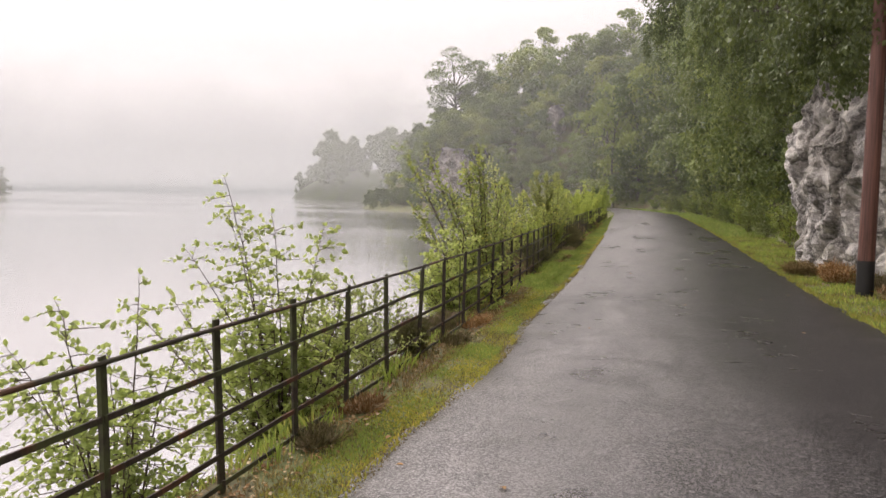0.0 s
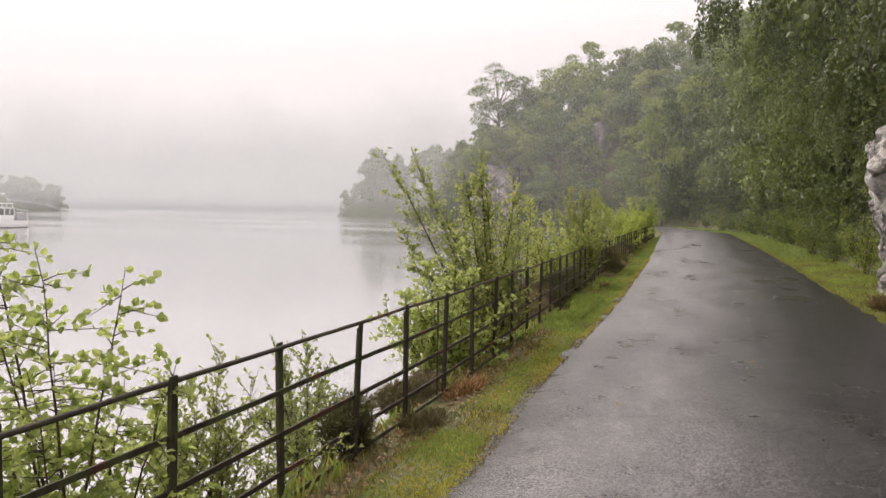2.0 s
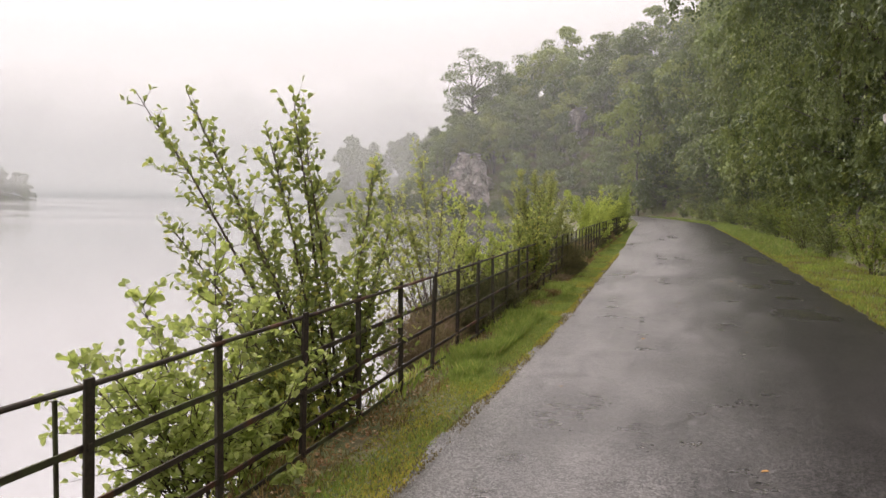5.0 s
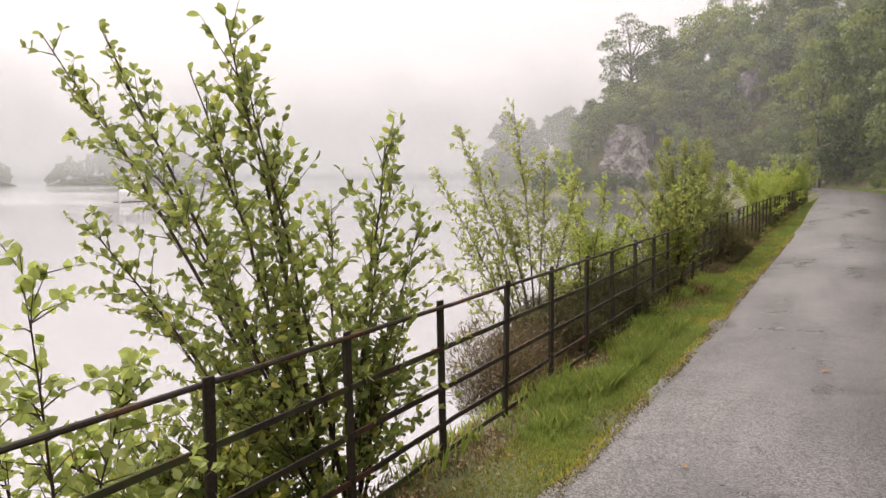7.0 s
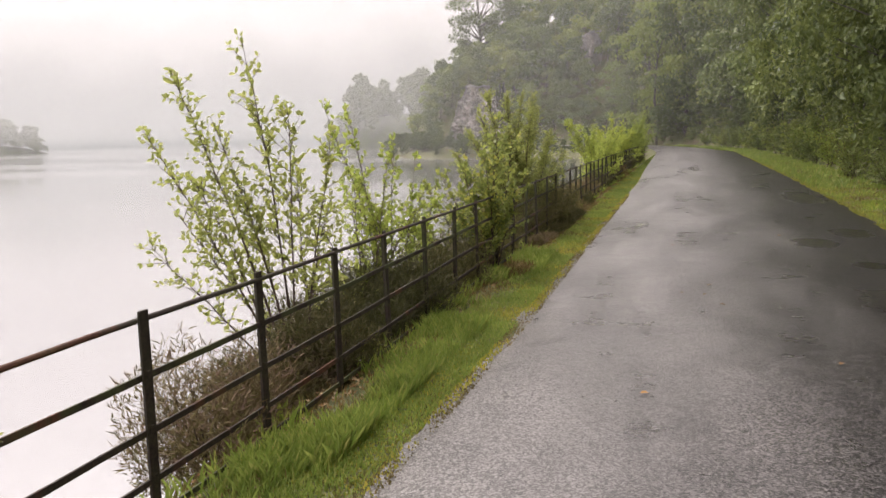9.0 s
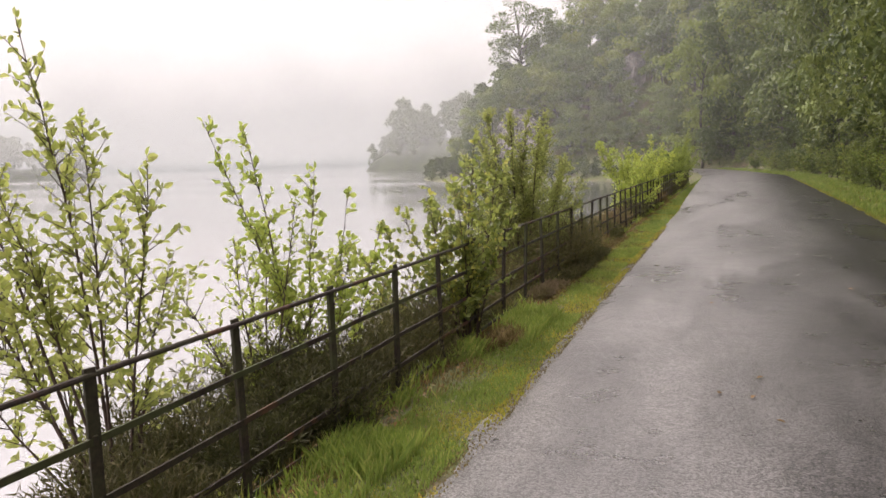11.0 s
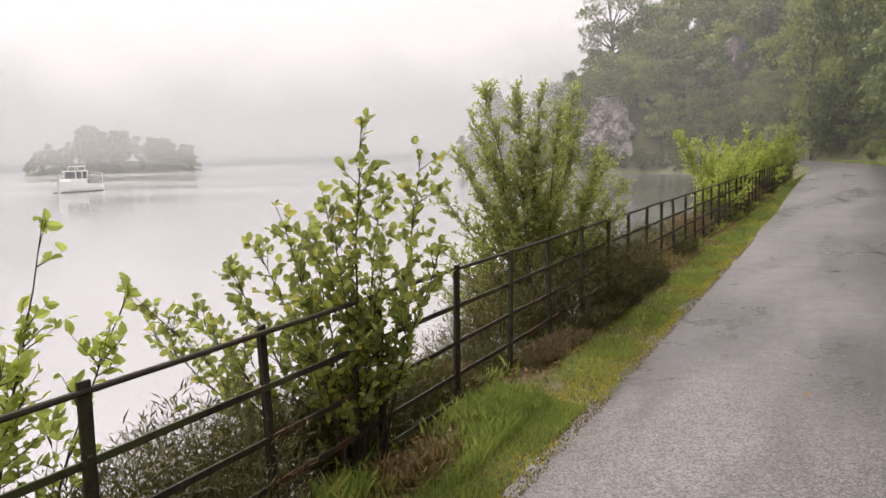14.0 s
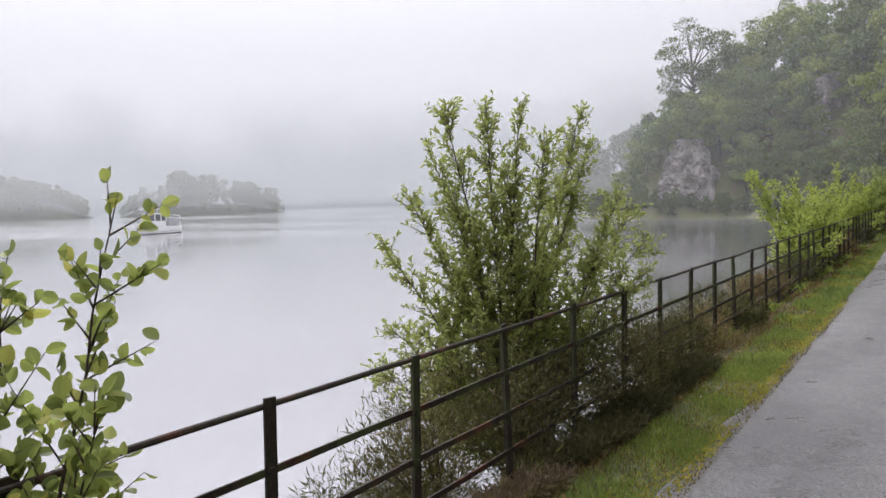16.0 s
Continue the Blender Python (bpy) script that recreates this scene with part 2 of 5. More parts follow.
BARK = bark_mat("dark_bark", (0.022, 0.016, 0.013), (0.085, 0.065, 0.052))
TWIG = bark_mat("brown_twig", (0.028, 0.018, 0.014), (0.09, 0.055, 0.04), 80)
BARK_FAR = bark_mat("grey_bark", (0.05, 0.045, 0.04), (0.16, 0.14, 0.125), 12)
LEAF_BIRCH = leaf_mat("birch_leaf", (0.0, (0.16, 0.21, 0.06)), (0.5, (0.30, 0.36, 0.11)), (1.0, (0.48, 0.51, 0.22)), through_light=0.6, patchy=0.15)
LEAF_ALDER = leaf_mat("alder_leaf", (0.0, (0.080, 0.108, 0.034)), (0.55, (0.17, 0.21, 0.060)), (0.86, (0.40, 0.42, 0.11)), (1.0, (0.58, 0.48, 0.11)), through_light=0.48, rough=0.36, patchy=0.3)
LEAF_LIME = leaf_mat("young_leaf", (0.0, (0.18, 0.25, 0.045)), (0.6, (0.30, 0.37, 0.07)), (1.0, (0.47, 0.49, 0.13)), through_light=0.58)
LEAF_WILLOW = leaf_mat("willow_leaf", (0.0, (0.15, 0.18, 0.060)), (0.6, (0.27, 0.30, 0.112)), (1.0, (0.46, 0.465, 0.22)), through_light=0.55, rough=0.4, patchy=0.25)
# woodland leaf, its colour darkened to suggest shade within the crowns
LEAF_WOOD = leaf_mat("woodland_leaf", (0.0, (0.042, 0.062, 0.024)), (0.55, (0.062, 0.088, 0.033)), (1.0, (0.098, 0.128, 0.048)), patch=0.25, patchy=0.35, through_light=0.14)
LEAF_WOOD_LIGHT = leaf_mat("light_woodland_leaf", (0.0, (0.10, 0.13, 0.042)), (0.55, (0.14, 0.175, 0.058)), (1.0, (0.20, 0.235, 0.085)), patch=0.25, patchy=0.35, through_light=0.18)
# hillside leaf, the woodland leaf brightened in colour in place of more haze
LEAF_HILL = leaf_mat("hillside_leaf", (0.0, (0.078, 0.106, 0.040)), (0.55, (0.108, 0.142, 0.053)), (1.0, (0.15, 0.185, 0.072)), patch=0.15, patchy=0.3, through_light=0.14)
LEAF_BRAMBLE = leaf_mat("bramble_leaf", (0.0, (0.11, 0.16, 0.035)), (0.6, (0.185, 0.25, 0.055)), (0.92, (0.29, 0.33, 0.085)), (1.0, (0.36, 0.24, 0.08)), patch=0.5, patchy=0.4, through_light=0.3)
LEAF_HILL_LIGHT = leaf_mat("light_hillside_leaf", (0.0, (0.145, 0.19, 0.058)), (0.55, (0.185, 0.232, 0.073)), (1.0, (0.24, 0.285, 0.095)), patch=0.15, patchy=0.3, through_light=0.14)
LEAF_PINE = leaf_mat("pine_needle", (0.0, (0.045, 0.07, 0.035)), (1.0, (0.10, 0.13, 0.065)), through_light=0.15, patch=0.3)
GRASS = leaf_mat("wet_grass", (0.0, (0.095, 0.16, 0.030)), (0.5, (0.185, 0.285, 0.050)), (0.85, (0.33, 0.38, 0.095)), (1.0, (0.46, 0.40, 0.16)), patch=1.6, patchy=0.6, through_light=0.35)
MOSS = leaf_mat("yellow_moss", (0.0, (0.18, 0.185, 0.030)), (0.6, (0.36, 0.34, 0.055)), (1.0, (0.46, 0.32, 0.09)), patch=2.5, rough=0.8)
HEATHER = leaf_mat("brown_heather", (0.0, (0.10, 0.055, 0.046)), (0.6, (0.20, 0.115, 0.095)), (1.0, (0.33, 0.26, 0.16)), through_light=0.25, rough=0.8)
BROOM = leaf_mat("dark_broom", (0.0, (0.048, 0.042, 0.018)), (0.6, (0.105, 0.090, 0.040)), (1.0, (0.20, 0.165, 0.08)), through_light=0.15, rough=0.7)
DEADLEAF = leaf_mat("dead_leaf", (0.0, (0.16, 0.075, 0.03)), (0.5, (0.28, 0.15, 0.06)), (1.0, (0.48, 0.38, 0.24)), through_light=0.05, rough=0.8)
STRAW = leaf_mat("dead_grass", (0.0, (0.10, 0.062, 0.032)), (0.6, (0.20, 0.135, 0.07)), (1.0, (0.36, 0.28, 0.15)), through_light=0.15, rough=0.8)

# ---------------------------------------------------------------- mesh helpers
def data_of(name, verts, faces, mat, smooth=False):
    me = bpy.data.meshes.new(name)
    me.from_pydata(np.asarray(verts).tolist() if len(verts) else [], [], faces if isinstance(faces, list) else faces.tolist())
    me.materials.append(mat)
    if smooth:
        me.polygons.foreach_set("use_smooth", [True] * len(me.polygons))
    me.update()
    return me


def part(name, me, parent=None, label=""):
    ob = new(name, me)
    if parent is not None:
        ob.parent = parent
    return tagged(ob, label)


def thing(name, at, label, category, group="", kind=""):
    ob = new(name)
    ob.location = at
    return tagged(ob, label, category, group, kind)


def from_bm(name, bm, mat, smooth=False):
    me = bpy.data.meshes.new(name)
    bm.to_mesh(me)
    bm.free()
    me.materials.append(mat)
    if smooth:
        me.polygons.foreach_set("use_smooth", [True] * len(me.polygons))
    return me


def box(bm, cx, cy, cz, sx, sy, sz, bevel=0.0):
    r = bmesh.ops.create_cube(bm, size=1, matrix=Matrix.LocRotScale((cx, cy, cz), None, (sx, sy, sz)))
    if bevel:
        es = list({e for v in r["verts"] for e in v.link_edges})
        bmesh.ops.bevel(bm, geom=es, offset=bevel, segments=2, affect="EDGES", profile=0.6)


def tubes(lines, sides=5):
    """Tapered tubes along lines of (points, radii): arrays of corners and quads."""
    V, F, base = [], [], 0
    ang = np.linspace(0, 2 * np.pi, sides, endpoint=False)
    for pts, rad in lines:
        pts = np.asarray(pts, float)
        d = np.gradient(pts, axis=0)
        d /= np.linalg.norm(d, axis=1)[:, None] + 1e-9
        ref = np.where(np.abs(d[:, 2:3]) > 0.9, np.array([[1.0, 0, 0]]), np.array([[0, 0, 1.0]]))
        a = np.cross(d, ref)
        a /= np.linalg.norm(a, axis=1)[:, None] + 1e-9
        b = np.cross(d, a)
        rad = np.asarray(rad, float)[:, None, None]
        ring = pts[:, None] + rad * (np.cos(ang)[None, :, None] * a[:, None] + np.sin(ang)[None, :, None] * b[:, None])
        V.append(ring.reshape(-1, 3))
        n = len(pts)
        i, j = np.meshgrid(np.arange(n - 1), np.arange(sides), indexing="ij")
        k = (j + 1) % sides
        F.append(base + np.stack([i * sides + j, i * sides + k, (i + 1) * sides + k, (i + 1) * sides + j], -1).reshape(-1, 4))
        base += n * sides
    return np.concatenate(V), np.concatenate(F)


def leaves(at, way, up, length, width, rng, shape="oval"):
    """Folded leaves at points, each along way with its face towards up."""
    n = len(at)
    way = way / (np.linalg.norm(way, axis=1)[:, None] + 1e-9)
    side = np.cross(way, up)
    side /= np.linalg.norm(side, axis=1)[:, None] + 1e-9
    nor = np.cross(side, way)
    s = rng.uniform(0.65, 1.2, (n, 1))
    L, W = length * s, width * s * rng.uniform(0.8, 1.15, (n, 1))
    if shape == "oval":
        rows = [(0.0, 0.0, 0.0), (0.32, 0.48, 0.10), (0.70, 0.40, 0.08), (1.0, 0.0, -0.10), (0.70, -0.40, 0.08), (0.32, -0.48, 0.10)]
        quads = [(0, 1, 2, 3), (0, 3, 4, 5)]
    elif shape == "round":
        rows = [(0.0, 0.0, 0.0), (0.14, 0.30, 0.05), (0.42, 0.50, 0.10), (0.72, 0.42, 0.07), (0.92, 0.20, -0.02), (1.0, 0.0, -0.08), (0.92, -0.20, -0.02), (0.72, -0.42, 0.07), (0.42, -0.50, 0.10), (0.14, -0.30, 0.05)]
        quads = [(0, 1, 2, 3, 4, 5), (0, 5, 6, 7, 8, 9)]
    elif shape == "thin":
        rows = [(0.0, 0.0, 0.0), (0.45, 0.5, 0.06), (1.0, 0.0, -0.12), (0.45, -0.5, 0.06)]
        quads = [(0, 1, 2), (0, 2, 3)]
    else:
        rows = [(0.0, 0.0, 0.0), (0.5, 0.5, 0.1), (1.0, 0.0, -0.1), (0.5, -0.5, 0.1)]
        quads = [(0, 1, 2, 3)]
    V = np.stack([at + way * (L * a) + side * (W * b) + nor * (L * c) for a, b, c in rows], 1).reshape(-1, 3)
    k = len(rows)
    F = (np.arange(n)[:, None, None] * k + np.array(quads)[None]).reshape(-1, len(quads[0]))
    return V, F


def unit(rng, n):
    v = rng.normal(size=(n, 3))
    return v / np.linalg.norm(v, axis=1)[:, None]


# ---------------------------------------------------------------- the plan
def along(rows):
    a = np.array(rows, float)
    return lambda y: np.interp(y, a[:, 0], a[:, 1])


fence_x = along([(-20, -2.0), (8, -2.02), (14, -2.15), (20, -2.34), (25, -2.48), (40, -2.86), (57, -3.3)])
ROAD_L = [(-1.0, -60), (-1.0, -25), (-1.35, 1.0), (-1.42, 3.6), (-1.28, 5.2), (-1.28, 6.4), (-1.38, 8.4), (-1.38, 12), (-1.42, 16), (-1.56, 20.5), (-1.66, 24), (-1.80, 29), (-1.95, 35), (-2.3, 42), (-2.8, 54), (-3.4, 70), (-4.6, 83), (-7.5, 95), (-12.5, 105), (-19, 113), (-27, 119.5), (-36, 122)]
ROAD_R = [(3.3, -60), (3.3, -25), (3.2, 1.0), (3.2, 3.6), (3.15, 5.2), (3.1, 6.4), (3.0, 8.4), (2.9, 12), (2.87, 16), (2.85, 20.5), (2.85, 24), (2.85, 29), (2.8, 35), (2.7, 42), (2.5, 54), (2.1, 70), (-0.4, 84), (-3.5, 96.5), (-8.8, 107), (-16, 116), (-24.8, 123.2), (-36, 126)]
road_left = along([(y, x) for x, y in ROAD_L])
road_right = along([(y, x) for x, y in ROAD_R])
TOE = [(6.2, -80), (5.8, 0), (5.2, 16), (4.9, 25), (5.0, 45), (4.6, 62), (4.1, 72), (1.8, 85), (-1.2, 97.5), (-6.8, 109), (-14.2, 118.5), (-24, 126), (-36, 129), (-48, 133), (-56, 145), (-52, 175), (-30, 260), (40, 420), (400, 700)]
SHORE = [(-3.5, -80), (-3.5, 8), (-3.7, 20), (-4.2, 40), (-4.9, 57), (-6.0, 70), (-8.2, 84), (-12, 97), (-17, 107.5), (-24, 115.5), (-30, 117.5), (-36, 113), (-42, 115.5), (-50, 127), (-57, 141), (-58, 165), (-40, 260), (20, 420), (380, 720)]
WATER_Z = -1.4


def line_distance(x, y, line):
    """Signed distance to a line: positive on its right-hand side as it is walked."""
    P = np.array(line, float)
    best = np.full(x.shape, 1e9)
    sign = np.ones(x.shape)
    along_m = np.zeros(x.shape)
    run = 0.0
    for a, b in zip(P, P[1:]):
        d = b - a
        ll = np.hypot(*d)
        t = np.clip(((x - a[0]) * d[0] + (y - a[1]) * d[1]) / ll ** 2, 0, 1)
        qx, qy = x - a[0] - t * d[0], y - a[1] - t * d[1]
        q = np.hypot(qx, qy)
        near = q < best
        cross = d[1] * qx - d[0] * qy
        sign = np.where(near & (np.abs(cross) > 1e-9), np.sign(cross), sign)
        along_m = np.where(near, run + t * ll, along_m)
        best = np.where(near, q, best)
        run += ll
    return best * sign, along_m


def ground_z(x, y):
    x, y = np.atleast_1d(np.asarray(x, float)), np.atleast_1d(np.asarray(y, float))
    ds, _ = line_distance(x, y, SHORE)
    dt, s = line_distance(x, y, TOE)
    bank = np.where(ds > 0, np.minimum(0.0, WATER_Z + ds * 1.05), np.maximum(WATER_Z + ds * 0.45, -7.0))
    high = np.interp(s, [0, 105, 165, 190, 203, 215, 228, 240, 254, 284, 320], [34, 34, 34, 38, 38, 32, 24, 12, 5, 12, 24])
    dd = np.maximum(dt, 0)
    hill = high * (1 - np.exp(-1.7 * dd / high)) + np.minimum(dd, 300) * 0.05
    lumps = np.array([noise.noise((a * 0.11, b * 0.11, 3.0)) for a, b in zip(x, y)])
    return bank + hill + np.clip(dd / 6, 0, 1) * 1.6 * lumps - 0.03


# ---------------------------------------------------------------- large structure
def spread(lo, hi, near, far, centre):
    """Grid stations, close together round centre and wide apart far off."""
    out, v = [centre], centre
    while v < hi:
        v += near + far * max(0.0, abs(v - centre) - 12) / 60
        out.append(v)
    v = centre
    while v > lo:
        v -= near + far * max(0.0, abs(v - centre) - 12) / 60
        out.insert(0, v)
    return np.array(out)


def build_ground():
    xs, ys = spread(-1800, 1500, 0.38, 2.2, -1.0), spread(-400, 2200, 0.8, 1.9, 12.0)
    X, Y = np.meshgrid(xs, ys, indexing="ij")
    Z = ground_z(X.ravel(), Y.ravel())
    V = np.stack([X.ravel(), Y.ravel(), Z], 1)
    n, m = len(xs), len(ys)
    i, j = np.meshgrid(np.arange(n - 1), np.arange(m - 1), indexing="ij")
    F = np.stack([i * m + j, (i + 1) * m + j, (i + 1) * m + j + 1, i * m + j + 1], -1).reshape(-1, 4)
    tagged(new("ground", data_of("ground", V, F, SOIL, True)), "dark peaty ground with moss, sloping into the loch", "ground", kind="structure")


def build_road():
    V, F = [], []
    rows = []
    for (a, b) in zip(zip(ROAD_L, ROAD_R), zip(ROAD_L[1:], ROAD_R[1:])):
        (l0, r0), (l1, r1) = a, b
        n = max(2, int(abs(l1[1] - l0[1]) / (0.12 if -4 < l0[1] < 36 else 0.5)))
        for k in range(n):
            t = k / n
            rows.append((np.array(l0) * (1 - t) + np.array(l1) * t, np.array(r0) * (1 - t) + np.array(r1) * t))
    W = 14
    for i, (l, r) in enumerate(rows):
        jag_l = 0.09 * noise.noise((l[1] * 1.3, 0, 1)) + 0.05 * noise.noise((l[1] * 5, 0, 5))
        jag_r = 0.16 * noise.noise((r[1] * 1.3, 9, 1)) + 0.04 * noise.noise((r[1] * 6, 9, 5))
        l, r = l + np.array([jag_l, 0]), r + np.array([jag_r, 0])
        for k in range(W + 1):
            t = k / W
            p = l * (1 - t) + r * t
            crown = 0.02 + 0.045 * (1 - (2 * t - 1) ** 2) + 0.008 * noise.noise((p[0] * 0.9, p[1] * 0.5, 2))
            if k in (0, W):
                crown = -0.02
            V.append((p[0], p[1], crown))
        if i:
            for k in range(W):
                a, b = (i - 1) * (W + 1) + k, i * (W + 1) + k
                F.append((a, a + 1, b + 1, b))
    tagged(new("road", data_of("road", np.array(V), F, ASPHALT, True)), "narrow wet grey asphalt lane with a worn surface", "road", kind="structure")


def build_water():
    xs = np.array([-1900, -900, -400, -200, -100, -50, -25, -10, 0, 60, 300])
    ys = np.array([-400, -100, -30, 0, 30, 60, 100, 150, 250, 500, 1000, 2200])
    X, Y = np.meshgrid(xs, ys, indexing="ij")
    V = np.stack([X.ravel(), Y.ravel(), np.full(X.size, WATER_Z)], 1)
    n, m = len(xs), len(ys)
    i, j = np.meshgrid(np.arange(n - 1), np.arange(m - 1), indexing="ij")
    F = np.stack([i * m + j, (i + 1) * m + j, (i + 1) * m + j + 1, i * m + j + 1], -1).reshape(-1, 4)
    tagged(new("water", data_of("water", V, F, WATER)), "calm pale grey loch water mirroring a white sky", "water", kind="structure")


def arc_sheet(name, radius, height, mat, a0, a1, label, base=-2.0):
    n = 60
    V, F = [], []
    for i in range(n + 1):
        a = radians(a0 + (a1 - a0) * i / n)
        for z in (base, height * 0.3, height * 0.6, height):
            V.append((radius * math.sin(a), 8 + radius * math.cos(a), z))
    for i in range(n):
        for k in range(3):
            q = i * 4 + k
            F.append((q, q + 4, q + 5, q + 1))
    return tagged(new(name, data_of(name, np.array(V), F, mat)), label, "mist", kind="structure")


build_ground(), build_road(), build_water()
# curved translucent sheets stand in for haze that thickens with distance
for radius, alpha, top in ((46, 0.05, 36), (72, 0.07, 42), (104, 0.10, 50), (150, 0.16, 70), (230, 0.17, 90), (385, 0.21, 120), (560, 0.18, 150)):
    arc_sheet("backdrop_mist", radius, top, mist_sheet_mat("mist", alpha, top, 0.75 if radius < 140 else 0.3), -100, 35, "see-through white sheet standing in for mist over the loch")
# glowing sheet in place of the far hills
arc_sheet("backdrop_hills", 1100, 260, glow_haze_mat(), -110, 40, "glowing grey sheet standing in for a far hillside in mist", -8.0)


# ---------------------------------------------------------------- trees
def tree_data(seed, height, spread_m, clumps, per, leaf, mat, weep=0.0, low=0.25, bark=BARK_FAR, trunk_r=0.16, shape="card", lobe=1.0):
    """Trunk with limbs, and a crown of rounded leafy lobes carried by the limbs."""
    rng = np.random.default_rng(seed)
    lean = rng.normal(0, 0.04, 2) * height
    t = np.linspace(0, 1, 7)
    axis = np.stack([lean[0] * t ** 2, lean[1] * t ** 2, height * 0.93 * t], 1) + np.concatenate([np.zeros((1, 3)), rng.normal(0, 0.012 * height, (6, 3)) * [1, 1, 0]])
    lines = [(axis, trunk_r * (1.05 - 0.93 * t))]
    at, way, up = [], [], []
    for number in range(clumps):
        core = number < 5
        h = low + (0.93 - low) * rng.uniform(0, 1) ** 0.85
        a = rng.uniform(0, 2 * np.pi)
        prof = math.sin(np.pi * ((h - low) / (1 - low) * 0.72 + 0.22)) ** 0.7
        r = spread_m * prof * rng.uniform(0.35, 1.0) ** 0.6
        if core:
            h, r = low + (0.93 - low) * (0.3 + 0.165 * number), r * 0.25
        root = np.array([np.interp(h * 0.82, t, axis[:, k]) for k in range(3)])
        c = np.array([root[0] + r * math.cos(a), root[1] + r * math.sin(a), h * height])
        mid = (root + c) / 2 + np.array([0, 0, -0.04 * height * (1 - weep)])
        lines.append((np.array([root, mid, c]), np.array([0.28, 0.16, 0.05]) * trunk_r))
        size = lobe * spread_m * (rng.uniform(0.42, 0.52) if core else rng.uniform(0.26, 0.46))
        knots = 6
        for _ in range(knots):
            v = unit(rng, 1)[0]
            v[2] = abs(v[2]) * 0.9 - 0.15
            q = c + v * size * rng.uniform(0.35, 0.8)
            rad = size * rng.uniform(0.38, 0.6)
            n = max(8, int(per / knots * rng.uniform(0.7, 1.3)))
            u = unit(rng, n)
            u[:, 2] = np.where(rng.random(n) < 0.7, np.abs(u[:, 2]), u[:, 2])
            pt = q + u * rad * rng.uniform(0.72, 1.06, (n, 1)) * np.array([1.0, 1.0, 0.72])
            if weep:
                k = rng.random(n) < weep
                pt[k, 2] -= rng.uniform(0, 1.0, k.sum()) ** 1.5 * height * 0.13
                pt[k, :2] = q[:2] + (pt[k, :2] - q[:2]) * 0.6
            at.append(pt)
            way.append(np.cross(u, unit(rng, n)) + 0.25 * unit(rng, n) + np.array([0, 0, -0.35 - weep]))
            up.append(2.2 * u + np.array([0, 0, 0.8]) + 0.5 * unit(rng, n))
    TV, TF = tubes(lines, 4)
    LV, LF = leaves(np.concatenate(at), np.concatenate(way), np.concatenate(up), leaf, leaf * 0.62, rng, shape)
    return data_of("trunk", TV, TF, bark, True), data_of("crown", LV, LF, mat)


def pine_data(seed, height):
    rng = np.random.default_rng(seed)
    t = np.linspace(0, 1, 8)
    axis = np.stack([0.05 * height * np.sin(t * 3), 0.03 * height * t, height * 0.9 * t], 1)
    lines = [(axis, 0.26 * (1.1 - 0.9 * t))]
    at, way, up = [], [], []
    for _ in range(26):
        h = rng.uniform(0.45, 1.0)
        a = rng.uniform(0, 2 * np.pi)
        r = height * 0.30 * math.sin(np.pi * min(1, (h - 0.3) * 1.25)) ** 0.6 * rng.uniform(0.5, 1)
        root = np.array([np.interp(h * 0.8, t, axis[:, k]) for k in range(3)])
        c = root + np.array([r * math.cos(a), r * math.sin(a), height * h * 0.98 - root[2]])
        lines.append((np.array([root, (root + c) / 2 - [0, 0, 0.2], c]), np.array([0.09, 0.06, 0.02])))
        n = 130
        u = unit(rng, n)
        at.append(c + u * rng.uniform(0.3, 1, (n, 1)) * np.array([1.25, 1.25, 0.5]))
        way.append(u + [0, 0, 0.4]), up.append(u + unit(rng, n))
    TV, TF = tubes(lines, 6)
    LV, LF = leaves(np.concatenate(at), np.concatenate(way), np.concatenate(up), 0.36, 0.15, rng, "card")
    return data_of("trunk", TV, TF, BARK_FAR, True), data_of("crown", LV, LF, LEAF_PINE)


def make_tree(name, pair, at, turn, size, label, category="tree", group=""):
    root = thing(name, at, label, category, group)
    root.rotation_euler = (0, 0, turn)
    root.scale = (size, size, size)
    part("trunk", pair[0], root), part("crown", pair[1], root)
    return root


rng0 = np.random.default_rng(11)
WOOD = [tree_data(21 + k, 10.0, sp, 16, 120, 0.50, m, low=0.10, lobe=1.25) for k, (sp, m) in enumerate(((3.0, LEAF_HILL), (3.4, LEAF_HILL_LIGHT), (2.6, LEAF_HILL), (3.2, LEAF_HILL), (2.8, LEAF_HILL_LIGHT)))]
FAR_WOOD = [tree_data(61 + k, 10.0, 3.0, 14, 46, 0.85, LEAF_WOOD, low=0.1, lobe=1.2) for k in range(3)]
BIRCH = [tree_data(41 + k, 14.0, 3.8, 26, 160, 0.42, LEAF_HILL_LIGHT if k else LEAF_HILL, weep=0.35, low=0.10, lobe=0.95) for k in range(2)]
NEAR_BIRCH = [tree_data(51 + k, 14.0, 3.9, 30, 260, 0.25, LEAF_WOOD_LIGHT if k else LEAF_WOOD, weep=0.45, low=0.10, lobe=0.9) for k in range(2)]
HAZEL = [tree_data(81 + k, 10.0, 3.3, 20, 90, 0.40, (LEAF_WOOD, LEAF_WOOD_LIGHT)[k], low=0.06) for k in range(2)]
PINE = pine_data(5, 12.0)

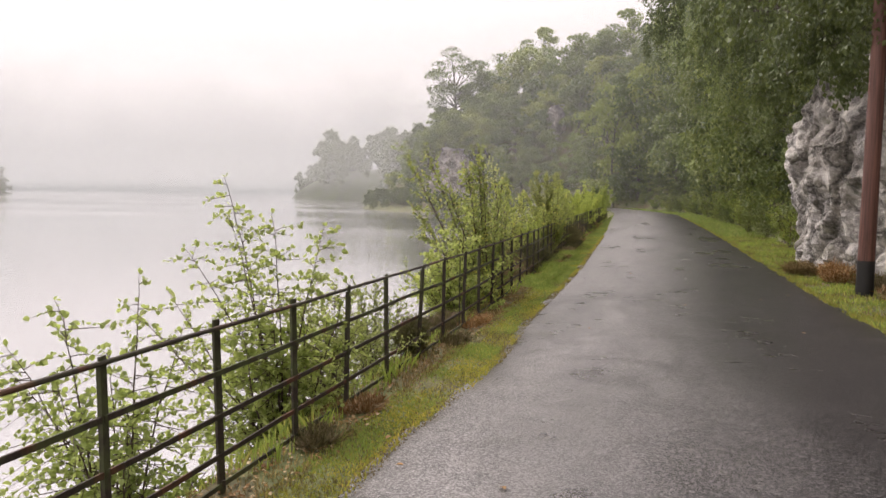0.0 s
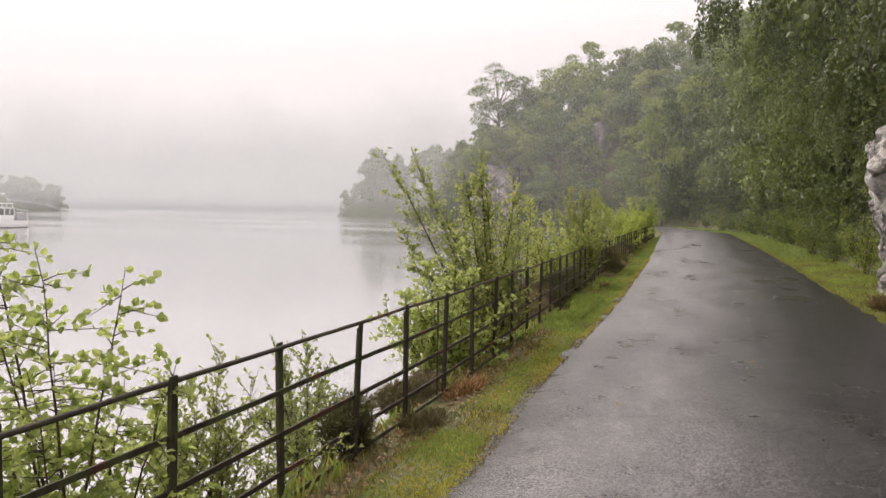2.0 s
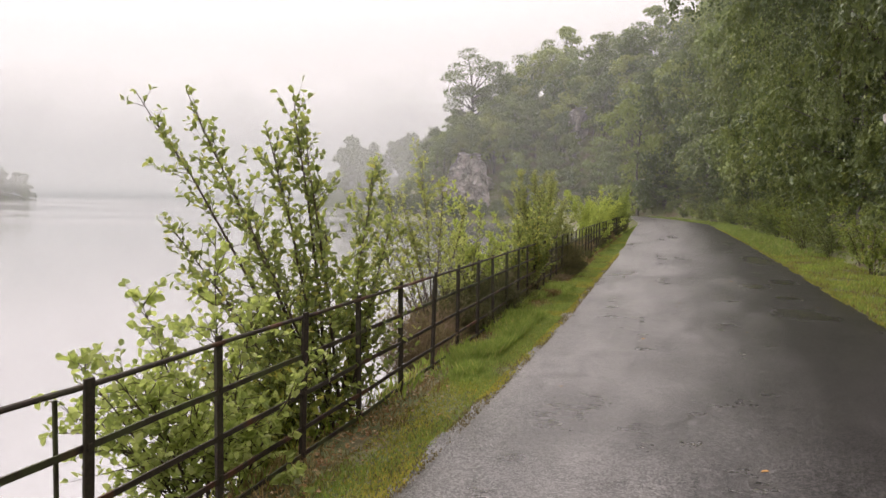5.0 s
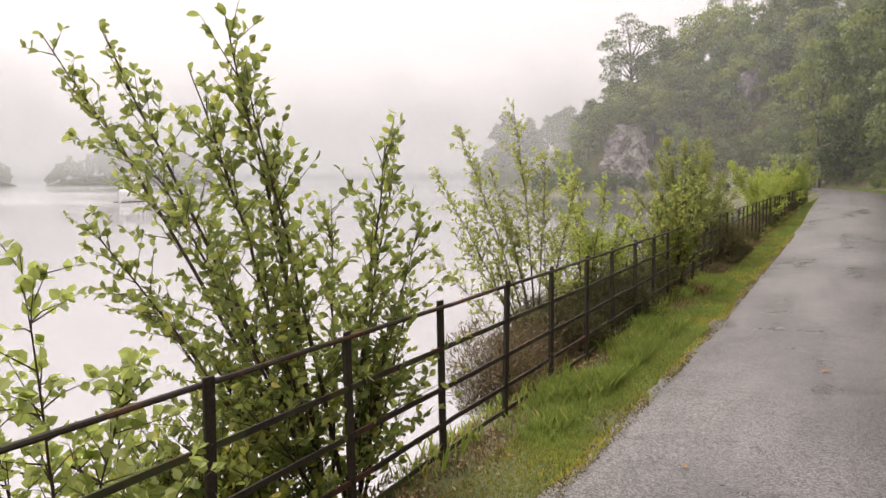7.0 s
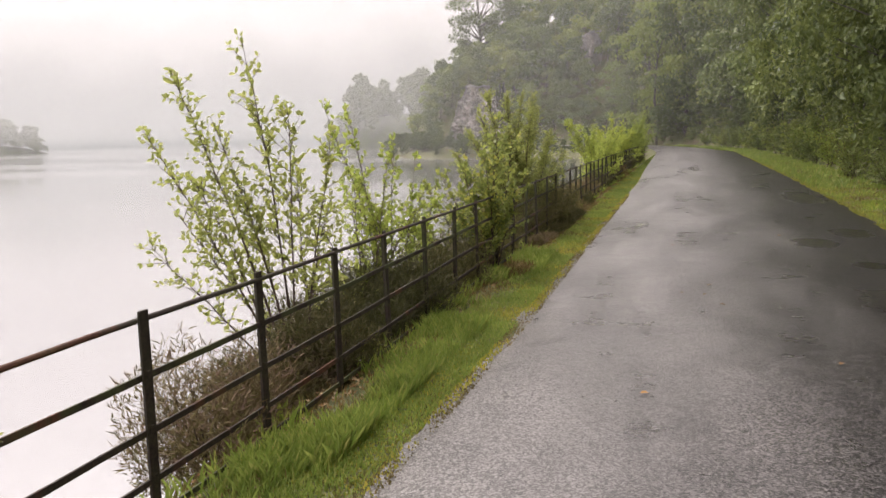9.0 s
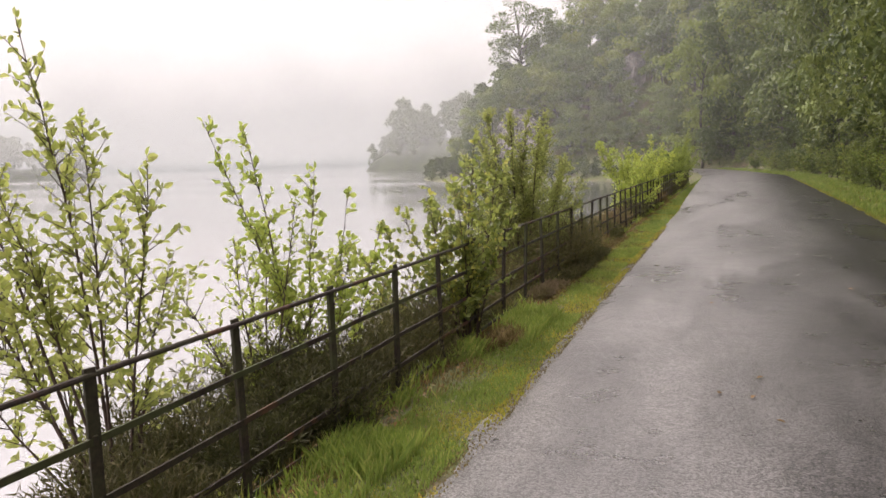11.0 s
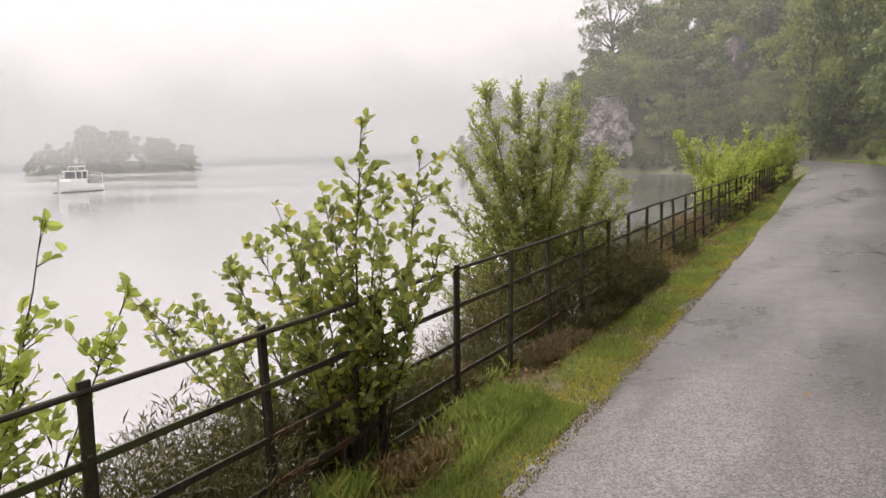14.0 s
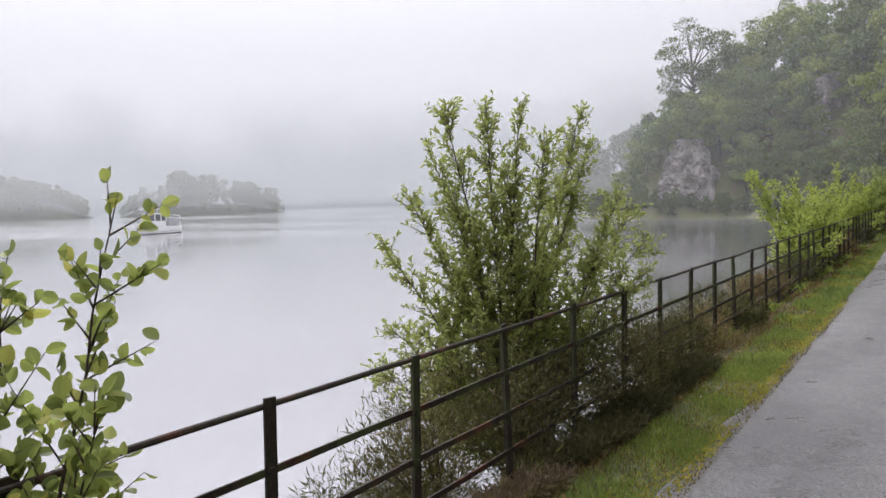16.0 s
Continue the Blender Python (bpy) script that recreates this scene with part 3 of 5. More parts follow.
# woodland on the hill beyond the bend and along the road
spots = []
tries = 0
while len(spots) < 210 and tries < 40000:
    tries += 1
    x, y = rng0.uniform(-58, 30), rng0.uniform(24, 165)
    d, s = (v[0] for v in line_distance(np.array([x]), np.array([y]), TOE))
    if d < 0.8 or d > 22 or (d > 7 and y < 80) or (d > 4.5 and y < 60):
        continue
    if any((x - a) ** 2 + (y - b) ** 2 < (3.0 + 0.03 * d) ** 2 for a, b in spots):
        continue
    if -44 < x < -28.5 and d < 3.0 and y > 115:
        continue
    spots.append((x, y))
for k, (x, y) in enumerate(spots):
    d = float(line_distance(np.array([x]), np.array([y]), TOE)[0][0])
    z = float(ground_z(x, y)[0])
    tip = np.clip((x + 60) / 22, 0.45, 1.0) if y > 110 else 1.0
    size = rng0.uniform(0.8, 1.2) * tip * (0.72 if d < 4 else 1.0)
    near = y < 100 and x > -8
    pair = (NEAR_BIRCH if y < 60 else BIRCH)[k % 2] if near and (y < 60 or rng0.random() < 0.45) else WOOD[int(rng0.integers(0, 5))]
    light = pair in (WOOD[1], WOOD[4])
    make_tree("tree", pair, (x, y, z - 0.2), rng0.uniform(0, 6.28), size * (1.15 if near else 1.0),
              "leafy light green tree on the wooded hillside" if light else "dense dark green broadleaf tree on the wooded hillside", group="woodland trees")
for x, y, z, size in ((-43.5, 135, 5.0, 0.62), (-41, 133.5, 7.0, 0.7), (-38, 133, 8.5, 0.75), (-35, 132.5, 9.0, 0.8), (-32, 132, 9.0, 0.85), (-29.5, 131.5, 7.5, 0.8), (-43.5, 127.5, 0.3, 0.75), (-42.2, 126.2, 0.3, 0.62), (-40.9, 125.6, 0.2, 0.42), (-41.5, 131.0, 8.5, 0.5), (-39.5, 130.4, 10.0, 0.45), (-36.8, 130.2, 10.8, 0.45), (-33.6, 130.0, 10.8, 0.5), (-27.6, 129.5, 3.0, 0.7)):
    make_tree("tree", WOOD[int(abs(x)) % 5], (x, y, z - 0.5), x, size, "dense green tree rooted above the rock face", group="woodland trees")
for x, y, size in ((-24.5, 127.5, 0.5), (-22, 126.2, 0.55), (-26.5, 128.6, 0.6), (-19.8, 124.4, 0.5), (-13.2, 119.2, 0.55), (-16.4, 122.6, 0.42), (-11, 116.4, 0.6), (-28, 129, 0.45)):
    make_tree("tree", WOOD[int(abs(x)) % 5], (x, y, float(ground_z(x, y)[0]) - 0.3), y, size, "small dense tree at the foot of the hill", group="woodland trees")
make_tree("pine_tree", PINE, (-37.8, 138, float(ground_z(-37.8, 138)[0]) - 0.3), 0.6, 1.5, "tall Scots pine with an open crown above the wood", "tree")

# big birches on the outside of the bend
for x, y, s, k in ((-5.5, 104, 1.25, 1), (-2.0, 100.5, 1.3, 0), (0.6, 96, 1.2, 1), (2.6, 91, 1.25, 0), (4.4, 84, 1.2, 1), (5.6, 77, 1.15, 0), (6.0, 69, 1.2, 1), (6.4, 61, 1.1, 0), (6.2, 54, 1.1, 1), (6.6, 47, 1.0, 0), (6.3, 40, 1.0, 1), (6.6, 34, 0.95, 0)):
    make_tree("birch_tree", (NEAR_BIRCH if y < 66 else BIRCH)[k], (x, y, float(ground_z(x, y)[0]) - 0.2), x * 3 + y, s, "tall birch with hanging leafy branches beside the road", "tree", "roadside birches")


# mostly unseen birches added above the cliff to shade the right of the road
for x, y, s, k in ((9.5, -14, 0.9, 0), (9.2, -8.5, 1.0, 1), (9.4, -3, 0.9, 0), (9.0, 2.5, 1.0, 1), (9.3, 8, 0.95, 0), (9.6, 12.5, 0.9, 1), (9.6, 27, 1.0, 0), (9.8, 43, 1.0, 1)):
    make_tree("birch_tree", (NEAR_BIRCH if y < 66 else BIRCH)[k], (x, y, float(ground_z(x, y)[0]) - 0.2), x * 3 + y, s, "tall birch above the cliff, mostly out of view, added for shade", "tree", "roadside birches")


def headland(name, cx, cy, length, depth, high, turn, trees, seed, label, tall=1.0, profile=((-1, 0.5), (-0.7, 1.0), (0.7, 1.0), (1, 0.5)), groves=()):
    """A far wooded headland or island: a low hump of land with trees on it."""
    rng = np.random.default_rng(seed)
    root = thing(name, (cx, cy, WATER_Z), label, "island")
    c, s = math.cos(turn), math.sin(turn)
    V, F = [], []
    n, m = 40, 12
    hump = lambda u, v: high * max(0.0, 1 - abs(u) ** 2.6) * max(0.0, 1 - v * v) ** 0.6
    for i in range(n + 1):
        for j in range(m + 1):
            u, v = 2 * i / n - 1, 2 * j / m - 1
            w = math.sqrt(max(0.0, 1 - u * u)) * 0.9 + 0.1
            a, b = u * length / 2, v * depth / 2 * w
            V.append((a * c - b * s, a * s + b * c, hump(u, v) - 0.3 + 0.6 * noise.noise((a * 0.1, b * 0.1, seed))))
    for i in range(n):
        for j in range(m):
            q = i * (m + 1) + j
            F.append((q, q + m + 1, q + m + 2, q + 1))
    part("land", data_of("land", np.array(V), F, FOREST_FLOOR, True), root)
    WV, WF, base = [], [], 0
    for k in range(trees):
        u, v = rng.uniform(-0.96, 0.96), rng.uniform(-1.0, 0.4)
        if k < 3 * len(groves):
            u, v = groves[k // 3] + rng.uniform(-0.02, 0.02), rng.uniform(-0.5, 0.1)
        a, b = u * length / 2, v * depth / 2 * math.sqrt(1 - u * u)
        size = tall * rng.uniform(0.60, 1.15) * np.interp(u, [a[0] for a in profile], [a[1] for a in profile]) * (1.0 if v > -0.7 else 0.62)
        me = FAR_WOOD[k % 3][1]
        P = np.zeros(len(me.vertices) * 3)
        me.vertices.foreach_get("co", P)
        I = np.zeros(len(me.loops), int)
        me.loops.foreach_get("vertex_index", I)
        slim = rng.uniform(0.65, 0.95)
        WV.append(P.reshape(-1, 3) * [size * slim, size * slim, size] + [a * c - b * s, a * s + b * c, hump(u, v) - 0.9 * size])
        WF.append(I.reshape(-1, 4) + base)
        base += len(me.vertices)
    tagged(part("woods", data_of("woods", np.concatenate(WV), np.concatenate(WF), LEAF_WOOD), root, "hazy trees of a far wooded shore"), kind="stuff")


headland("wooded_headland", -109, 293, 88, 60, 13, -0.35, 110, 3, "misty wooded headland falling to the water", 1.5, ((-1, 0.3), (-0.85, 0.6), (-0.66, 0.75), (-0.6, 1.35), (-0.52, 1.35), (-0.46, 0.9), (0, 1.1), (1, 1.1)), (-0.56,))
headland("wooded_island", -334, 267, 86, 34, 6, 0.93, 100, 4, "small wooded island veiled in mist", 1.5, ((-1, 0.2), (-0.92, 0.35), (-0.8, 0.8), (-0.42, 0.75), (-0.34, 1.2), (-0.2, 1.1), (0.2, 0.95), (0.7, 0.8), (0.86, 0.7), (0.92, 0.3), (1, 0.15)), (-0.3, -0.24))
headland("wooded_island", -415, 178, 130, 46, 12, 0.92, 120, 6, "long wooded island veiled in mist", 1.4, ((-1, 1.0), (0.0, 1.0), (0.6, 0.85), (0.9, 0.75), (0.96, 0.5), (1, 0.3)))


# ---------------------------------------------------------------- rock
def rock_mesh(name, line, height, mat, lean=0.0, rough=0.8, step=0.18, seed=0.0, back=3.0):
    """A craggy face along a line on the ground, with a top that runs back into the hill."""
    P = np.array(line, float)
    seg = np.hypot(*np.diff(P, axis=0).T)
    S = np.concatenate([[0], np.cumsum(seg)])
    n = int(S[-1] / step)
    hs = list(np.linspace(-0.06, 1, int(height / step)))
    V, F = [], []
    for i in range(n + 1):
        s = S[-1] * i / n
        x, y = np.interp(s, S, P[:, 0]), np.interp(s, S, P[:, 1])
        x2, y2 = np.interp(min(S[-1], s + 0.6), S, P[:, 0]), np.interp(min(S[-1], s + 0.6), S, P[:, 1])
        x1, y1 = np.interp(max(0, s - 0.6), S, P[:, 0]), np.interp(max(0, s - 0.6), S, P[:, 1])
        l = math.hypot(x2 - x1, y2 - y1)
        nx, ny = (y1 - y2) / l, (x2 - x1) / l
        ends = min(1.0, 3 * i / n, 3 * (1 - i / n)) * (0.82 + 0.5 * noise.noise((s * 0.33, seed, 2.0)))
        for k, h in enumerate(hs):
            z = h * height * (0.42 + 0.58 * ends)
            q = Vector((s * 0.42, z * 0.5, seed))
            o = rough * (1.1 * noise.noise(q) + 0.45 * abs(noise.noise(q * 2.3)) + 0.42 * noise.noise(q * 5.1) + 0.20 * noise.noise(q * 11) + 0.10 * noise.noise(q * 23))
            cells = noise.voronoi(Vector((s * 0.8 + 0.25 * z, z * 0.62, seed)))[0]
            o += rough * (0.85 * min(0.6, cells[1] - cells[0]) - 0.2)
            cells = noise.voronoi(Vector((s * 2.1, z * 1.7 + 0.3 * s, seed + 3)))[0]
            o += rough * 0.32 * min(0.5, cells[1] - cells[0])
            crack = noise.noise((s * 1.1 + 0.4 * z, z * 0.35, seed + 7))
            o -= rough * 0.55 * max(0.0, 0.16 - abs(crack)) / 0.16
            o += lean * z - (1 - ends) * 0.8
            V.append((x + nx * o, y + ny * o, z))
        V.append((x - nx * back, y - ny * back, height * (0.42 + 0.58 * ends) + 0.4))
    m = len(hs) + 1
    for i in range(n):
        for k in range(m - 1):
            q = i * m + k
            F.append((q, q + m, q + m + 1, q + 1))
    return data_of(name, np.array(V), F, mat, False)


tagged(new("rock_cliff", rock_mesh("rock_cliff", [(7.5, -12), (6.4, 0), (6.0, 8), (5.3, 13), (4.4, 16.6), (3.15, 18.9), (3.3, 21.0), (5.8, 23.6)], 5.8, ROCK_NEAR, lean=0.10, rough=0.40, step=0.10, seed=2.0)), "craggy grey cliff streaked with pale rock beside the road", "cliff")
tagged(new("rock_outcrop", rock_mesh("rock_outcrop", [(-29, 130), (-30.5, 127.4), (-32.5, 126.6), (-35.5, 126.4), (-38.2, 126.8), (-40.2, 128), (-41.8, 130.5)], 10.5, ROCK_FAR, lean=-0.30, rough=1.0, step=0.3, seed=9.0, back=5.0)), "pinkish grey rock face above the far shore", "rock")
tagged(new("rock_outcrop", rock_mesh("rock_outcrop", [(-15.2, 130.5), (-15.8, 127.9), (-16.7, 127.2), (-17.7, 128.0), (-18.6, 130.5)], 18, ROCK_FAR, lean=-0.04, rough=0.8, step=0.3, seed=14.0)), "tall pale crag standing out of the wood", "rock")


# ---------------------------------------------------------------- fence
FENCE_Y = [4.22 - 0.875 * k for k in range(11, 0, -1)] + [4.2 + 0.91 * k for k in range(58)]
RAIL_Z = (0.89, 0.645, 0.405, 0.185, 0.018)


def build_fence():
    root = thing("fence", (float(fence_x(0)), 0, 0), "old rusty iron railing with five bars along the loch side", "fence")
    bm = bmesh.new()
    box(bm, 0, 0, 0.34, 0.014, 0.05, 1.16, 0.003)
    box(bm, -0.016, 0, 0.32, 0.022, 0.012, 1.10, 0.002)
    for z in RAIL_Z[1:]:
        box(bm, 0.0, 0, z, 0.024, 0.022, 0.038, 0.004)
    post = from_bm("post", bm, RUST)
    rng = np.random.default_rng(8)
    for y in FENCE_Y:
        p = part("post", post, root)
        p.location = (float(fence_x(y)) - root.location.x, y, float(rng.normal(0, 0.006)))
        p.rotation_euler = (rng.normal(0, 0.012), rng.normal(0, 0.018), rng.normal(0, 0.12))
    for k, z in enumerate(RAIL_Z):
        ys = np.arange(FENCE_Y[0], FENCE_Y[-1] + 0.01, 0.2275)
        zz = np.array([z + 0.006 * noise.noise((y * 0.8, k * 5, 1)) + (0.012 if k == 4 else 0.004) * noise.noise((y * 2.1, k * 9, 4)) for y in ys])
        xs = fence_x(ys) - root.location.x + np.array([0.008 * noise.noise((y * 0.7, k * 3, 8)) for y in ys])
        V, F = [], []
        w, h = (0.013, 0.013) if k == 0 else (0.005, 0.0145)
        ring = [(math.cos(a) * w, math.sin(a) * h) for a in np.linspace(0, 2 * math.pi, 9)[:-1]] if k == 0 else [(-w, -h), (w, -h), (w, h), (-w, h)]
        m = len(ring)
        for i, (x, y, q) in enumerate(zip(xs, ys, zz)):
            V += [(x + a, y, q + b) for a, b in ring]
            if i:
                F += [((i - 1) * m + j, (i - 1) * m + (j + 1) % m, i * m + (j + 1) % m, i * m + j) for j in range(m)]
        part("rail", data_of("rail", np.array(V), F, RUST), root, "thin round top bar" if k == 0 else "")
    bm = bmesh.new()
    box(bm, 0, 0, 0.36, 0.012, 0.018, 1.0, 0.003)
    stay = part("stay", from_bm("stay", bm, RUST), root, "thin extra upright bar")
    stay.location = (-0.03, 4.2 + 0.91 * 4 - 0.12, 0)


build_fence()


# ---------------------------------------------------------------- wooden pole
def build_pole():
    root = thing("utility_pole", (3.71, 13.2, -0.05), "brown wooden pole with a black tarred foot beside the road", "pole")
    g = Graph("creosoted_wood")
    n = g.noise(26, 5, 0.6, stretch=(1, 1, 0.05))
    wood = g.end(g.shade(g.ramp(n, (0.3, (0.055, 0.020, 0.014)), (0.7, (0.17, 0.075, 0.055))), 0.6, g.bump(n, 0.5, 0.01)))
    tar = plain("black_tar", (0.014, 0.013, 0.014), 0.5)
    def shaft(z0, z1, r0, r1, mat, name):
        zs = np.linspace(z0, z1, 10)
        V, F = tubes([(np.stack([0.004 * zs, 0 * zs, zs], 1), np.linspace(r0, r1, 10))], 20)
        return part(name, data_of(name, V, F, mat, True), root)
    shaft(0.62, 8.6, 0.135, 0.105, wood, "shaft")
    shaft(-0.2, 0.63, 0.142, 0.138, tar, "foot")
    V, F = tubes([(np.array([[0.03, 0, 8.58], [0.03, 0, 8.63], [0.03, 0, 8.66]]), np.array([0.12, 0.10, 0.01]))], 14)
    part("cap", data_of("cap", V, F, tar, True), root)
    bm = bmesh.new()
    box(bm, -0.137, 0, 2.62, 0.012, 0.06, 0.09, 0.004)
    part("tag", from_bm("tag", bm, plain("pale_tag", (0.5, 0.45, 0.4))), root, "small pale metal tag")


build_pole()


# ---------------------------------------------------------------- boat
def build_boat():
    root = thing("motor_boat", (-86.5, 75, WATER_Z), "white cabin cruiser moored on the loch", "boat")
    root.rotation_euler = (0, 0, radians(-72))
    white, glass, dark, red = plain("white_gelcoat", (0.8, 0.8, 0.79), 0.3), plain("dark_cabin_glass", (0.08, 0.09, 0.09), 0.12), plain("dark_antifoul", (0.06, 0.045, 0.045), 0.6), plain("grey_canvas", (0.33, 0.33, 0.34), 0.8)
    st = [(-3.5, 1.12, 0.95), (-2.2, 1.25, 0.95), (-0.6, 1.3, 1.0), (1.0, 1.2, 1.1), (2.4, 0.85, 1.25), (3.3, 0.4, 1.4), (3.8, 0.05, 1.5)]
    V, F = [], []
    for x, w, top in st:
        V += [(x - 0.05 * top, 0, -0.3), (x, w * 0.72, -0.05), (x, w * 0.94, 0.45), (x + 0.04 * top, w, top), (x + 0.04 * top, w * 0.93, top), (x + 0.04 * top, 0, top - 0.05)]
    for i in range(len(st) - 1):
        for k in range(5):
            a = i * 6 + k
            F.append((a, a + 6, a + 7, a + 1))
    F.append(tuple(range(5, -1, -1)))
    V = np.array(V)
    n = len(V)
    M = V * [1, -1, 1]
    F = F + [tuple(n + q for q in reversed(f)) for f in F]
    part("hull", data_of("hull", np.concatenate([V, M]), F, white), root)
    bm = bmesh.new()
    box(bm, 0.1, 0, 0.06, 6.9, 2.1, 0.2, 0.08)
    part("waterline_band", from_bm("waterline_band", bm, dark), root, "dark band at the waterline")
    bm = bmesh.new()
    box(bm, 0.9, 0, 1.35, 3.0, 1.75, 0.7, 0.18)
    box(bm, 0.5, 0, 2.62, 2.5, 1.95, 0.12, 0.05)
    for sx in (-0.65, 0.35, 1.5):
        for sy in (-0.82, 0.82):
            box(bm, sx, sy, 2.1, 0.12, 0.08, 0.95, 0.02)
    cabin = part("cabin", from_bm("cabin", bm, white), root)
    bm = bmesh.new()
    box(bm, 0.42, 0, 2.1, 2.0, 1.55, 0.85, 0.05)
    part("window", from_bm("window", bm, glass), cabin, "dark cabin windows")
    V, F = tubes([(np.array([[-0.4, -0.7, 2.65], [-0.5, -0.7, 3.25], [-0.5, 0.7, 3.25], [-0.4, 0.7, 2.65]]), np.full(4, 0.04)), (np.array([[0.9, -0.7, 2.65], [0.8, -0.7, 3.2], [0.8, 0.7, 3.2], [0.9, 0.7, 2.65]]), np.full(4, 0.035)), (np.array([[-0.5, -0.7, 3.25], [0.8, -0.7, 3.2]]), np.full(2, 0.035)), (np.array([[-0.5, 0.7, 3.25], [0.8, 0.7, 3.2]]), np.full(2, 0.035))], 6)
    part("roof_rack", data_of("roof_rack", V, F, white, True), root)
    bm = bmesh.new()
    box(bm, -2.0, 0, 1.55, 2.0, 1.9, 1.1, 0.25)
    part("canopy", from_bm("canopy", bm, red), root, "grey canvas cover over the cockpit")
    V, F = tubes([(np.array([[-3.3, y, 0.9], [-3.3, y, 2.3], [-1.0, y, 2.45]]), np.full(3, 0.03)) for y in (-0.95, 0.95)], 6)
    part("handrail", data_of("handrail", V, F, white, True), root)


build_boat()


# ---------------------------------------------------------------- shrubs along the bank
def shrub(name, base, tips, label, category, mat, leaf, width, seed, twigs=9, twig_len=0.32, per=7, stem_r=0.011, bare=0.25, droop=0.0, shape="oval", bark=TWIG, bow=0.32):
    """Stems from base to tips, side twigs along them, and leaves set along the twigs."""
    rng = np.random.default_rng(seed)
    base = np.array(base, float)
    root = thing(name, tuple(base), label, category)
    lines, fine, at, way, up = [], [], [], [], []
    for tip in tips:
        tip = (np.array(tip, float) - base) * [1.02, 1.02, 0.985]
        off = rng.normal(0, 0.05, 3) * [1, 1, 0]
        bend = np.array([tip[0] * bow, tip[1] * bow, tip[2] * 0.55]) + rng.normal(0, 0.04, 3)
        t = np.linspace(0, 1, 14)[:, None]
        stem = off * (1 - t) + 2 * t * (1 - t) * bend + t * t * tip + np.cumsum(rng.normal(0, 0.008, (14, 3)), 0) * t
        ln = np.linalg.norm(tip)
        lines.append((stem, stem_r * math.sqrt(ln / 2) * (1.05 - 0.9 * t[:, 0])))
        for k in range(max(4, int(2.6 * twigs * ln / 2))):
            f = bare + (0.97 - bare) * rng.uniform(0, 1) ** 0.8
            p = np.array([np.interp(f, t[:, 0], stem[:, c]) for c in range(3)])
            d = np.array([np.interp(min(1, f + 0.05), t[:, 0], stem[:, c]) for c in range(3)]) - np.array([np.interp(f - 0.05, t[:, 0], stem[:, c]) for c in range(3)])
            d /= np.linalg.norm(d) + 1e-9
            a = unit(rng, 1)[0]
            w = d * 0.75 + a * 0.75 + np.array([0, 0, 0.15]) if droop < 0.33 else d * 0.35 + a * [1.1, 1.1, 0.4]
            w /= np.linalg.norm(w)
            tl = 1.45 * twig_len * (1.1 - 0.85 * f) * rng.uniform(0.45, 1.2)
            tt = np.linspace(0, 1, 4)[:, None]
            tw = p + w * tl * tt + np.array([0, 0, -droop * tl]) * tt ** 2
            fine.append((tw[::3] if len(at) % 2 else tw[[0, 1, 3]], np.linspace(0.0040, 0.0013, 2 if len(at) % 2 else 3)))
            n = max(4, int(1.35 * per * tl / twig_len * rng.uniform(0.8, 1.3)))
            s = rng.uniform(0.12, 1.0, n)
            s[0] = 1.0
            q = p + w * tl * s[:, None] + np.array([0, 0, -droop * tl]) * (s ** 2)[:, None]
            at.append(q), way.append(w * 0.7 + unit(rng, n) * 0.9 + np.array([0, 0, 0.1 - droop])), up.append(unit(rng, n) * 1.1 + np.array([0, 0, 0.55]))
        n = int(5 * ln)
        s = rng.uniform(max(bare, 0.5), 1.0, n)
        s[:2] = 1.0
        q = np.stack([np.interp(s, t[:, 0], stem[:, c]) for c in range(3)], 1)
        at.append(q), way.append(unit(rng, n) + np.array([0, 0, 0.5])), up.append(unit(rng, n) * 1.1 + np.array([0, 0, 0.55]))
    V, F = tubes(lines, 5)
    V2, F2 = tubes(fine, 3)
    V, F = np.concatenate([V, V2]), F.tolist() + (F2 + len(V)).tolist()
    part("stem", data_of("stem", V, F, bark, True), root)
    V, F = leaves(np.concatenate(at), np.concatenate(way), np.concatenate(up), leaf * 0.88, width * 0.88, rng, shape)
    part("foliage", data_of("foliage", V, F, mat), root)
    return root


def fan(seed, n, x, y, z, sx, sy, sz):
    """Tips spread round a point."""
    r = np.random.default_rng(seed)
    return [(x + r.normal(0, sx), y + r.normal(0, sy), z + r.normal(0, sz)) for _ in range(n)]


